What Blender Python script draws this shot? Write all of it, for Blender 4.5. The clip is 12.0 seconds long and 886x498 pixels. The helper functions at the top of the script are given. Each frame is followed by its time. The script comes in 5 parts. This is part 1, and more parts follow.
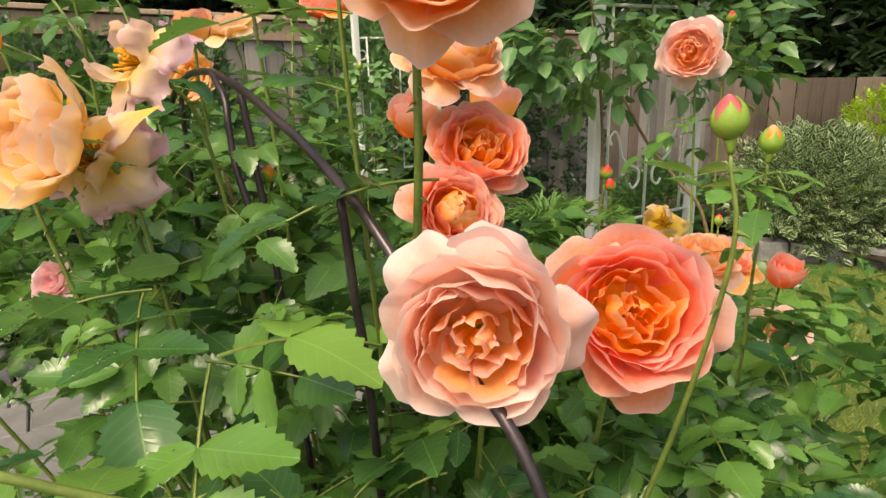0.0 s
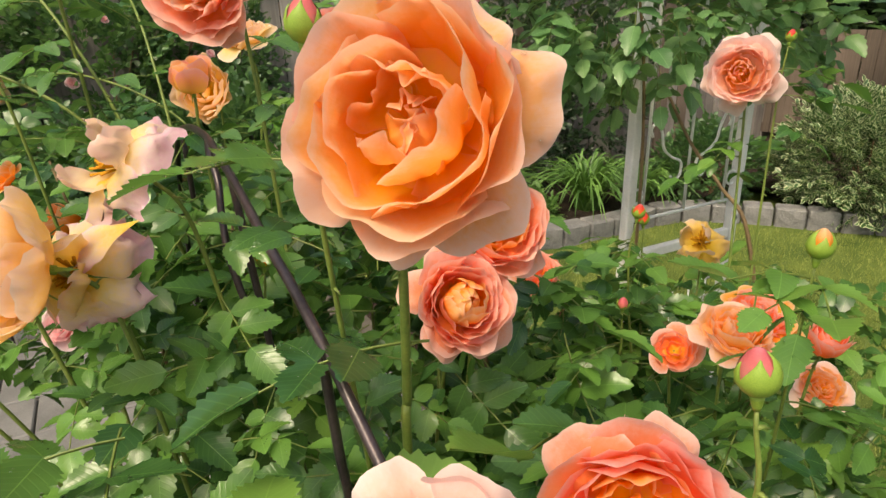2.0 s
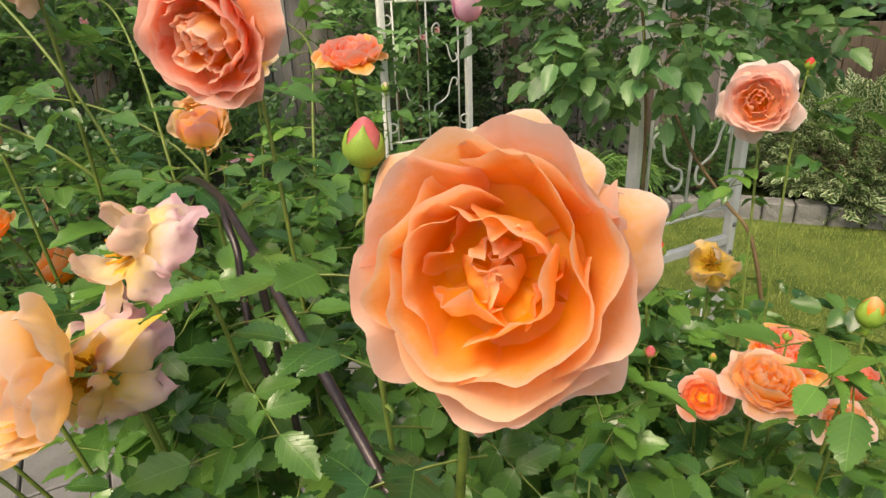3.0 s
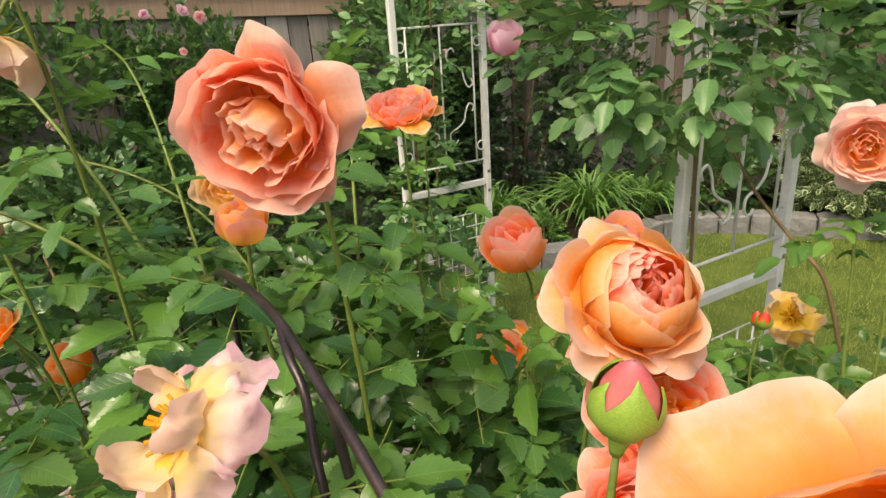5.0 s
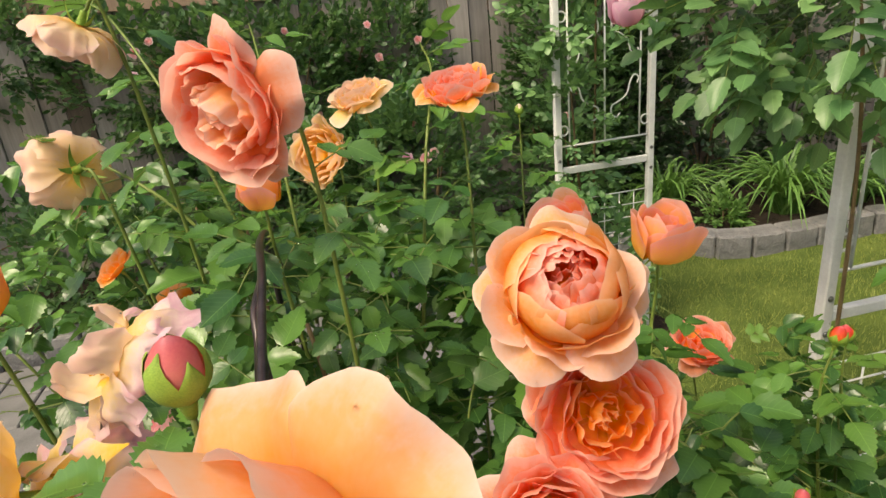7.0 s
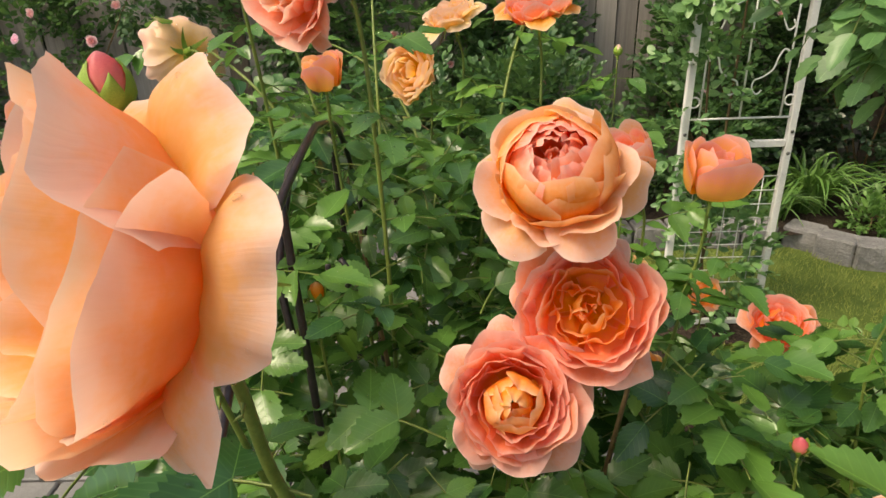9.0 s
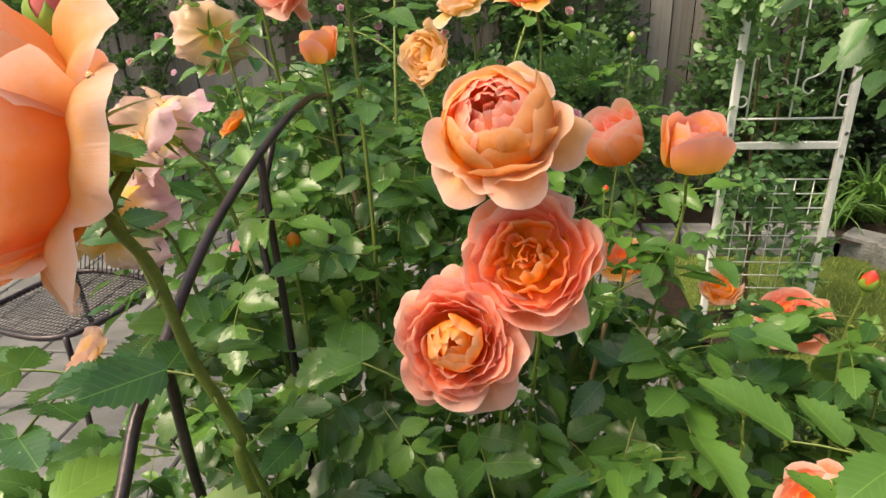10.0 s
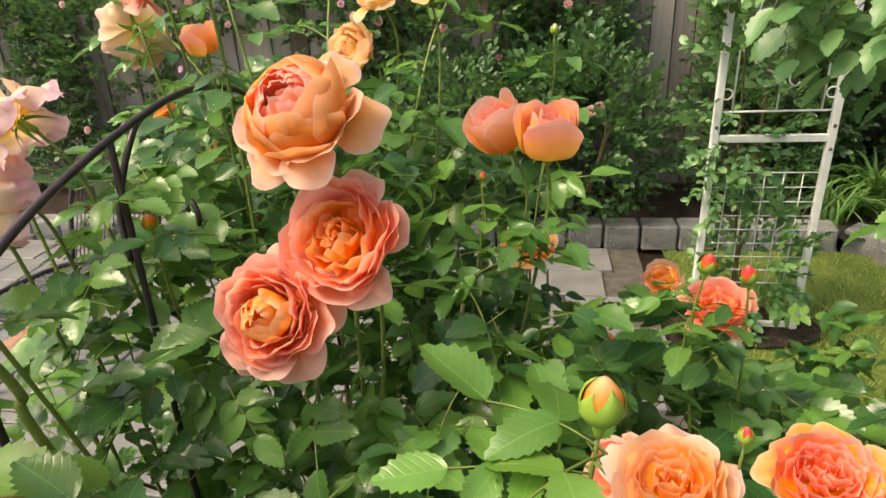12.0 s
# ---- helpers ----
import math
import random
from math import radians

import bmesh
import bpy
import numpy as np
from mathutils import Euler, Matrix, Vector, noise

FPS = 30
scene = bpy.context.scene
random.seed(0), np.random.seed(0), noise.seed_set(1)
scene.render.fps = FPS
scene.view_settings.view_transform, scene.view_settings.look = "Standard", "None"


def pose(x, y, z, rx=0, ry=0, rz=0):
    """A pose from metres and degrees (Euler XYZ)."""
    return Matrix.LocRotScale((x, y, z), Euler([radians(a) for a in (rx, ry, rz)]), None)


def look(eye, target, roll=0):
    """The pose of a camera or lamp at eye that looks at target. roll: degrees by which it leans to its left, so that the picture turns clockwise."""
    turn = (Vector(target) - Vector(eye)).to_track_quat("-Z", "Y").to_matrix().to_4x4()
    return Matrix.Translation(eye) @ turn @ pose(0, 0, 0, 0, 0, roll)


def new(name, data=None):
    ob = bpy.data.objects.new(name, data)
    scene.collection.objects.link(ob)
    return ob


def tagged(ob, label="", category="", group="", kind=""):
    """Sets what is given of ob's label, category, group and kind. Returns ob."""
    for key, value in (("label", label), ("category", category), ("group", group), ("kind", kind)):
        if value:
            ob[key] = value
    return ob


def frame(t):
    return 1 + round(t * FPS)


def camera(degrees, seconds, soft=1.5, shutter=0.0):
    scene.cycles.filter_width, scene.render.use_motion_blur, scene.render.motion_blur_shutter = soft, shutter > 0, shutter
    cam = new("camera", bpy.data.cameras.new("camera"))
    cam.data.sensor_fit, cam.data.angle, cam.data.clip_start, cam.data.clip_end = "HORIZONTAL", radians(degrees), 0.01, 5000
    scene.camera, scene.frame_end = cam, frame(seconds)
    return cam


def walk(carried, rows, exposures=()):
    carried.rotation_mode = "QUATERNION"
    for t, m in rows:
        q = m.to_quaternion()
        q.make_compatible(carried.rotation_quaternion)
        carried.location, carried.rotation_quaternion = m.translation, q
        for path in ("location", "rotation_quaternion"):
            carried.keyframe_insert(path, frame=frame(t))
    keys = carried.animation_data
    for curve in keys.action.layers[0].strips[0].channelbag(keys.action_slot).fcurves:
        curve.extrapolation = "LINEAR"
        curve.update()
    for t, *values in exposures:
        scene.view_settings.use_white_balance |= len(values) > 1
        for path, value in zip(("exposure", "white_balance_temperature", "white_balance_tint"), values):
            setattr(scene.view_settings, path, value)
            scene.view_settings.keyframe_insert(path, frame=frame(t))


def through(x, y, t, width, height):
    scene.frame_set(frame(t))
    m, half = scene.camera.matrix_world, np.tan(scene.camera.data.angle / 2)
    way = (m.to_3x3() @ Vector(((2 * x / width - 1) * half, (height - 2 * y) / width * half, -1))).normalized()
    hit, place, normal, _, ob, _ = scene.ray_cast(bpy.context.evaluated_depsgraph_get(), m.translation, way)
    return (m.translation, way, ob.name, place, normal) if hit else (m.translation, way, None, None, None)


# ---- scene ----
cam = camera(71.0, 12.0)
PATH = [
    (0, (0.199, 0.117, 1.46), (-0.084, 2.019, 0.911), -1.9),
    (0.5, (0.196, 0.136, 1.51), (-0.097, 2.013, 0.882), -1.6),
    (1, (0.207, 0.166, 1.547), (-0.132, 2.019, 0.875), -1.4),
    (1.5, (0.226, 0.193, 1.57), (-0.148, 2.028, 0.869), -1.4),
    (2, (0.218, 0.211, 1.583), (-0.181, 2.032, 0.859), -1.6),
    (2.5, (0.189, 0.235, 1.613), (-0.192, 2.051, 0.866), -1.8),
    (3, (0.168, 0.254, 1.64), (-0.182, 2.072, 0.883), -2.0),
    (3.2, (0.164, 0.261, 1.646), (-0.173, 2.081, 0.888), -2.1),
    (4.8, (0.063, 0.374, 1.674), (-0.261, 2.212, 0.954), -3.1),
    (5, (0.064, 0.379, 1.676), (-0.294, 2.213, 0.963), -3.8),
    (5.5, (0.087, 0.391, 1.686), (-0.383, 2.198, 0.97), -4.7),
    (6, (0.13, 0.404, 1.692), (-0.492, 2.161, 0.966), -5.9),
    (6.5, (0.188, 0.41, 1.685), (-0.586, 2.101, 0.948), -6.5),
    (6.7, (0.206, 0.417, 1.681), (-0.628, 2.077, 0.938), -6.5),
    (8.3, (0.326, 0.425, 1.638), (-0.798, 1.868, 0.83), -3.0),
    (8.5, (0.319, 0.422, 1.631), (-0.827, 1.845, 0.817), -2.7),
    (9, (0.332, 0.425, 1.614), (-0.881, 1.786, 0.792), -2.2),
    (9.5, (0.386, 0.429, 1.597), (-0.901, 1.724, 0.779), -2.2),
    (10, (0.424, 0.443, 1.588), (-0.92, 1.685, 0.781), -2.4),
    (10.5, (0.452, 0.468, 1.597), (-0.92, 1.684, 0.799), -2.5),
    (11, (0.482, 0.477, 1.601), (-0.895, 1.694, 0.812), -2.7),
    (11.5, (0.517, 0.488, 1.597), (-0.862, 1.698, 0.802), -3.0),
    (12, (0.566, 0.551, 1.579), (-0.831, 1.728, 0.764), -3.2),
]
walk(cam, [(t, look(eye, target, roll)) for t, eye, target, roll in PATH], [(0, 0.87, 8350, 7), (1.5, 0.83, 8350, 7), (3, 0.77, 8350, 7), (5, 0.82, 8350, 7), (8.5, 0.77, 8350, 7), (9.5, 0.84, 8350, 7), (10.5, 0.96, 8350, 7), (12, 1.08, 8350, 6)])

# ---- light ----
world = bpy.data.worlds.new("overcast_sky")
scene.world = world
world.use_nodes = True
_wn = world.node_tree
_sky = _wn.nodes.new("ShaderNodeTexSky")
_sky.sky_type = "NISHITA"
_sky.sun_disc = False
_sky.sun_elevation = radians(58)
_sky.sun_rotation = radians(200)
_sky.air_density, _sky.dust_density, _sky.ozone_density = 1.0, 4.0, 1.0
_wn.nodes["Background"].inputs[1].default_value = 0.15
_wn.links.new(_sky.outputs[0], _wn.nodes["Background"].inputs[0])
sun = new("sun", bpy.data.lights.new("sun", "SUN"))
sun.data.energy, sun.data.angle, sun.data.color = 1.5, radians(25), (1.0, 0.96, 0.9)
sun.matrix_world = look((-2.0, -4.0, 7.5), (0, 0.5, 0))

# ---- the garden's own axes: u runs along the back fence, n towards it ----
UX, UY = 0.766, 0.643


def G(u, n, z=0.0):
    return Vector((u * UX - n * UY, u * UY + n * UX, z))


GARDEN = Matrix(((UX, -UY, 0, 0), (UY, UX, 0, 0), (0, 0, 1, 0), (0, 0, 0, 1)))


# ---- materials ----
def material(name, rough=0.6, spec=0.5, metal=0.0):
    m = bpy.data.materials.new(name)
    m.use_nodes = True
    b = m.node_tree.nodes["Principled BSDF"]
    b.inputs["Roughness"].default_value = rough
    b.inputs["Specular IOR Level"].default_value = spec
    b.inputs["Metallic"].default_value = metal
    return m, m.node_tree, b


def node(nt, kind, **values):
    n = nt.nodes.new(kind)
    for k, v in values.items():
        n.inputs[k].default_value = v
    return n


def noise_tex(nt, scale, detail=4, coords="Object", rough=0.55):
    tc = nt.nodes.new("ShaderNodeTexCoord")
    n = node(nt, "ShaderNodeTexNoise", Scale=scale, Detail=detail, Roughness=rough)
    nt.links.new(tc.outputs[coords], n.inputs["Vector"])
    return n


def ramp(nt, fac, stops):
    r = nt.nodes.new("ShaderNodeValToRGB")
    while len(r.color_ramp.elements) < len(stops):
        r.color_ramp.elements.new(0.5)
    for e, (p, c) in zip(r.color_ramp.elements, stops):
        e.position, e.color = p, (*c, 1)
    nt.links.new(fac, r.inputs[0])
    return r


def mix(nt, a, b, fac, mode="MIX"):
    m = nt.nodes.new("ShaderNodeMix")
    m.data_type, m.blend_type = "RGBA", mode
    for sock, v in ((m.inputs[0], fac), (m.inputs[6], a), (m.inputs[7], b)):
        if hasattr(v, "links"):
            nt.links.new(v, sock)
        elif isinstance(v, tuple):
            sock.default_value = (*v, 1)
        else:
            sock.default_value = v
    return m.outputs[2]


def calc(nt, op, a, b=0.0, c=0.0):
    m = nt.nodes.new("ShaderNodeMath")
    m.operation = op
    for sock, v in zip(m.inputs, (a, b, c)):
        if hasattr(v, "links"):
            nt.links.new(v, sock)
        else:
            sock.default_value = v
    return m.outputs[0]


def bump(nt, bsdf, height, strength=0.3, distance=0.01):
    b = node(nt, "ShaderNodeBump", Strength=strength, Distance=distance)
    nt.links.new(height, b.inputs["Height"])
    nt.links.new(b.outputs[0], bsdf.inputs["Normal"])
    return b


def plain(name, dark, light, scale=8.0, rough=0.6, spec=0.4, metal=0.0, bumps=0.2, dist=0.004, fine=None):
    """A surface with blotches and fine grain between two colours."""
    m, nt, b = material(name, rough, spec, metal)
    big = noise_tex(nt, scale, 5)
    small = noise_tex(nt, fine or scale * 9, 3)
    v = calc(nt, "ADD", calc(nt, "MULTIPLY", big.outputs[0], 0.65), calc(nt, "MULTIPLY", small.outputs[0], 0.35))
    nt.links.new(ramp(nt, v, ((0.3, dark), (0.7, light))).outputs[0], b.inputs["Base Color"])
    if bumps:
        bump(nt, b, small.outputs[0], bumps, dist)
    return m


def leafy(name, dark, light, rough=0.38, through=0.3, per_island=False, veins=True, edge=None):
    """Leaf: shiny face, veins along the blade, some light coming through."""
    m, nt, b = material(name, rough, 0.6)
    if per_island:
        rnd = nt.nodes.new("ShaderNodeNewGeometry").outputs["Random Per Island"]
    else:
        rnd = nt.nodes.new("ShaderNodeObjectInfo").outputs["Random"]
    blotch = noise_tex(nt, 30, 3)
    v = calc(nt, "ADD", calc(nt, "MULTIPLY", rnd, 0.75), calc(nt, "MULTIPLY", blotch.outputs[0], 0.3))
    col = ramp(nt, v, ((0.1, dark), (0.62, tuple((p + q) / 2 for p, q in zip(dark, light))), (1.0, light))).outputs[0]
    if veins:
        uv = nt.nodes.new("ShaderNodeTexCoord").outputs["UV"]
        sep = nt.nodes.new("ShaderNodeSeparateXYZ")
        nt.links.new(uv, sep.inputs[0])
        side = calc(nt, "ABSOLUTE", calc(nt, "SUBTRACT", sep.outputs[0], 0.5))
        wave = calc(nt, "SINE", calc(nt, "MULTIPLY", calc(nt, "SUBTRACT", sep.outputs[1], calc(nt, "MULTIPLY", side, 0.55)), 48.0))
        vein = calc(nt, "POWER", calc(nt, "ADD", calc(nt, "MULTIPLY", wave, 0.5), 0.5), 10.0)
        mid = calc(nt, "LESS_THAN", side, 0.012)
        line = calc(nt, "MAXIMUM", calc(nt, "MULTIPLY", vein, 0.22), mid)
        col = mix(nt, col, tuple(min(1, c * 1.7 + 0.02) for c in light), calc(nt, "MULTIPLY", line, 0.28))
        fine = noise_tex(nt, 110, 4)
        bump(nt, b, calc(nt, "SUBTRACT", calc(nt, "MULTIPLY", fine.outputs[0], 0.35), calc(nt, "MULTIPLY", line, 0.9)), 0.3, 0.0016)
        if edge:
            rim = calc(nt, "GREATER_THAN", calc(nt, "ADD", side, calc(nt, "MULTIPLY", blotch.outputs[0], 0.25)), 0.44)
            col = mix(nt, col, edge, rim)
    nt.links.new(col, b.inputs["Base Color"])
    tr = nt.nodes.new("ShaderNodeBsdfTranslucent")
    nt.links.new(mix(nt, col, (0.3, 0.55, 0.11), 0.28), tr.inputs[0])
    ms = nt.nodes.new("ShaderNodeMixShader")
    ms.inputs[0].default_value = through
    nt.links.new(b.outputs[0], ms.inputs[1])
    nt.links.new(tr.outputs[0], ms.inputs[2])
    nt.links.new(ms.outputs[0], nt.nodes["Material Output"].inputs["Surface"])
    return m


def petal_mat(name, base, middle, tip, rim, through=0.48):
    """Petal: yellow at the claw, its own colour along the blade, paler towards the rim, fine lengthwise veins."""
    m, nt, b = material(name, 0.42, 0.3)
    sep = nt.nodes.new("ShaderNodeSeparateXYZ")
    nt.links.new(nt.nodes.new("ShaderNodeTexCoord").outputs["UV"], sep.inputs[0])
    rnd = nt.nodes.new("ShaderNodeObjectInfo").outputs["Random"]
    cloud = noise_tex(nt, 26, 3)
    along = calc(nt, "ADD", sep.outputs[1], calc(nt, "MULTIPLY", calc(nt, "SUBTRACT", calc(nt, "ADD", cloud.outputs[0], calc(nt, "MULTIPLY", rnd, 0.6)), 0.8), 0.34))
    col = ramp(nt, along, ((0.12, base), (0.44, middle), (0.74, tip), (0.98, rim))).outputs[0]
    veins = node(nt, "ShaderNodeTexNoise", Scale=1.0, Detail=2)
    mp = node(nt, "ShaderNodeMapping", Scale=(60, 2.5, 1))
    nt.links.new(nt.nodes.new("ShaderNodeTexCoord").outputs["UV"], mp.inputs[0])
    nt.links.new(mp.outputs[0], veins.inputs["Vector"])
    col = mix(nt, col, tuple(c * 0.9 for c in middle), calc(nt, "MULTIPLY", veins.outputs[0], 0.2))
    # a thin paler edge round the blade
    wide = calc(nt, "MULTIPLY", calc(nt, "ABSOLUTE", calc(nt, "SUBTRACT", sep.outputs[0], 0.5)), 2.0)
    edge = calc(nt, "POWER", calc(nt, "MAXIMUM", sep.outputs[1], calc(nt, "MULTIPLY", wide, 0.97)), 22.0)
    col = mix(nt, col, tuple(min(0.95, c * 0.55 + 0.42) for c in rim), calc(nt, "MULTIPLY", edge, 0.55))
    nt.links.new(col, b.inputs["Base Color"])
    bump(nt, b, veins.outputs[0], 0.12, 0.002)
    tr = nt.nodes.new("ShaderNodeBsdfTranslucent")
    nt.links.new(mix(nt, col, (1.0, 0.45, 0.12), 0.1), tr.inputs[0])
    ms = nt.nodes.new("ShaderNodeMixShader")
    ms.inputs[0].default_value = through
    nt.links.new(b.outputs[0], ms.inputs[1])
    nt.links.new(tr.outputs[0], ms.inputs[2])
    nt.links.new(ms.outputs[0], nt.nodes["Material Output"].inputs["Surface"])
    return m


PETALS = {
    "orange": petal_mat("petal_orange", (0.96, 0.54, 0.012), (0.96, 0.34, 0.02), (0.96, 0.4, 0.07), (0.95, 0.55, 0.26)),
    "peach": petal_mat("petal_peach", (0.96, 0.54, 0.02), (0.96, 0.41, 0.085), (0.96, 0.5, 0.24), (0.95, 0.64, 0.55)),
    "coral": petal_mat("petal_coral", (0.97, 0.52, 0.025), (0.97, 0.27, 0.07), (0.97, 0.345, 0.2), (0.96, 0.55, 0.47)),
    "rosy": petal_mat("petal_rosy_coral", (0.96, 0.46, 0.03), (0.97, 0.225, 0.095), (0.97, 0.31, 0.22), (0.96, 0.52, 0.48)),
    "pale": petal_mat("petal_pale_pink", (0.95, 0.5, 0.16), (0.95, 0.52, 0.33), (0.95, 0.6, 0.5), (0.94, 0.72, 0.7)),
    "apricot": petal_mat("petal_apricot", (0.97, 0.54, 0.015), (0.97, 0.46, 0.06), (0.97, 0.53, 0.19), (0.96, 0.66, 0.46)),
    "spent": petal_mat("petal_faded", (0.95, 0.6, 0.05), (0.93, 0.7, 0.33), (0.9, 0.7, 0.72), (0.82, 0.47, 0.63)),
    "cream": petal_mat("petal_cream", (0.93, 0.64, 0.14), (0.93, 0.71, 0.4), (0.92, 0.73, 0.56), (0.9, 0.62, 0.56)),
    "sunset": petal_mat("petal_yellow_and_coral", (0.96, 0.68, 0.06), (0.96, 0.6, 0.11), (0.94, 0.46, 0.19), (0.91, 0.4, 0.36)),
    "gold": petal_mat("petal_golden", (0.96, 0.66, 0.04), (0.95, 0.63, 0.14), (0.94, 0.67, 0.32), (0.92, 0.68, 0.53)),
    "lilac": petal_mat("petal_lilac_pink", (0.85, 0.4, 0.55), (0.86, 0.5, 0.68), (0.88, 0.6, 0.76), (0.9, 0.68, 0.8)),
    "red": petal_mat("petal_red_bud", (0.92, 0.4, 0.06), (0.92, 0.2, 0.05), (0.85, 0.08, 0.06), (0.75, 0.06, 0.1)),
    "magenta": petal_mat("petal_magenta_bud", (0.85, 0.45, 0.25), (0.85, 0.32, 0.28), (0.8, 0.2, 0.22), (0.68, 0.11, 0.17)),
    "blush": petal_mat("petal_blush", (0.9, 0.45, 0.4), (0.88, 0.46, 0.5), (0.9, 0.58, 0.62), (0.9, 0.7, 0.72)),
}
LEAF = leafy("rose_leaf", (0.02, 0.08, 0.028), (0.15, 0.32, 0.06), rough=0.24)
LEAF_FAR = leafy("rose_leaf_mass", (0.019, 0.077, 0.027), (0.146, 0.312, 0.06), rough=0.26, per_island=True)
LEAF_YOUNG = leafy("rose_leaf_young", (0.09, 0.215, 0.042), (0.215, 0.4, 0.078), through=0.4)
LEAF_CLIMB = leafy("climber_leaf", (0.026, 0.082, 0.033), (0.105, 0.22, 0.068), per_island=True)
LEAF_HEDGE = leafy("variegated_leaf", (0.018, 0.06, 0.022), (0.08, 0.18, 0.05), per_island=True, edge=(0.6, 0.66, 0.42))
LEAF_LIME = leafy("lime_leaf", (0.25, 0.42, 0.02), (0.5, 0.68, 0.04), per_island=True, veins=False)
LEAF_DARK = leafy("conifer_leaf", (0.008, 0.022, 0.01), (0.03, 0.07, 0.025), per_island=True, veins=False, through=0.1)
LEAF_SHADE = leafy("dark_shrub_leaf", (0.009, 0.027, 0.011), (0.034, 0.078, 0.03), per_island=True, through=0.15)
LEAF_LILY = leafy("lily_leaf", (0.05, 0.14, 0.03), (0.2, 0.38, 0.09), per_island=True, veins=False, rough=0.45)
LEAF_ARCH = leafy("arch_rose_leaf", (0.06, 0.17, 0.062), (0.23, 0.41, 0.15), per_island=True)
GRASS = leafy("grass_blade", (0.14, 0.2, 0.04), (0.43, 0.45, 0.12), per_island=True, veins=False, rough=0.6, through=0.3)
STEM = plain("green_stem", (0.08, 0.13, 0.025), (0.2, 0.26, 0.06), 45, 0.45, 0.4, bumps=0.15, dist=0.001)
STEM_BROWN = plain("brown_stem", (0.09, 0.06, 0.035), (0.22, 0.15, 0.07), 40, 0.6, 0.3, bumps=0.3, dist=0.001)
SEPAL = plain("green_sepal", (0.12, 0.24, 0.03), (0.3, 0.42, 0.07), 60, 0.5, 0.35, bumps=0.1, dist=0.001)
STAMEN = plain("stamen", (0.4, 0.17, 0.01), (0.75, 0.36, 0.03), 200, 0.7, 0.2)
IRON = plain("dark_iron", (0.018, 0.015, 0.017), (0.085, 0.065, 0.07), 30, 0.32, 0.6, metal=0.5, bumps=0.2, dist=0.001)
WHITE = plain("white_paint", (0.6, 0.61, 0.6), (0.82, 0.83, 0.82), 14, 0.4, 0.5, bumps=0.1, dist=0.001)
BOLT = plain("steel_bolt", (0.1, 0.1, 0.1), (0.3, 0.3, 0.3), 60, 0.4, 0.5, metal=0.9)
SOIL = plain("dark_soil", (0.012, 0.009, 0.007), (0.075, 0.052, 0.038), 9, 0.9, 0.2, bumps=1.0, dist=0.03, fine=70)
TURF = plain("turf", (0.05, 0.1, 0.02), (0.2, 0.26, 0.06), 3.0, 0.9, 0.2, bumps=1.0, dist=0.02, fine=120)
PAVER = plain("grey_paver", (0.1, 0.1, 0.1), (0.215, 0.212, 0.21), 7, 0.55, 0.5, bumps=0.4, dist=0.004, fine=130)
BLOCK = plain("cut_stone", (0.12, 0.12, 0.125), (0.29, 0.285, 0.28), 9, 0.85, 0.3, bumps=0.9, dist=0.012, fine=60)
JOINT = plain("joint_sand", (0.05, 0.045, 0.04), (0.13, 0.12, 0.1), 20, 0.9, 0.2, bumps=0.5)


def wood(name, dark, light, rough=0.8):
    """Weathered boards: grain along the board, one tone per board."""
    m, nt, b = material(name, rough, 0.25)
    tc = nt.nodes.new("ShaderNodeTexCoord")
    mp = node(nt, "ShaderNodeMapping", Scale=(60, 60, 2.2))
    nt.links.new(tc.outputs["Object"], mp.inputs[0])
    grain = node(nt, "ShaderNodeTexNoise", Scale=1.0, Detail=6, Roughness=0.65)
    nt.links.new(mp.outputs[0], grain.inputs["Vector"])
    stain = noise_tex(nt, 2.2, 5)
    rnd = nt.nodes.new("ShaderNodeObjectInfo").outputs["Random"]
    v = calc(nt, "ADD", calc(nt, "ADD", calc(nt, "MULTIPLY", grain.outputs[0], 0.45), calc(nt, "MULTIPLY", stain.outputs[0], 0.35)), calc(nt, "MULTIPLY", rnd, 0.25))
    nt.links.new(ramp(nt, v, ((0.32, dark), (0.78, light))).outputs[0], b.inputs["Base Color"])
    bump(nt, b, grain.outputs[0], 0.5, 0.004)
    return m


BOARD = wood("weathered_fence_board", (0.13, 0.118, 0.112), (0.42, 0.385, 0.36))
BOARD_WARM = wood("warm_fence_board", (0.055, 0.043, 0.035), (0.23, 0.18, 0.145))
RAIL = wood("fence_cap", (0.26, 0.17, 0.12), (0.55, 0.41, 0.31))

DROP, _nt, _b = material("water_drop", 0.02, 0.5)
_b.inputs["Transmission Weight"].default_value = 1.0
_b.inputs["IOR"].default_value = 1.33
_nt.links.new(ramp(_nt, noise_tex(_nt, 50).outputs[0], ((0.3, (0.97, 0.98, 0.98)), (0.7, (1, 1, 1)))).outputs[0], _b.inputs["Base Color"])


# ---- mesh helpers ----
WORLD_OF = {}


def mesh_of(name, bm, mats, smooth=True):
    me = bpy.data.meshes.new(name)
    bm.normal_update()
    bm.to_mesh(me)
    bm.free()
    for m in mats if isinstance(mats, (list, tuple)) else (mats,):
        me.materials.append(m)
    if smooth:
        me.shade_smooth()
    return me


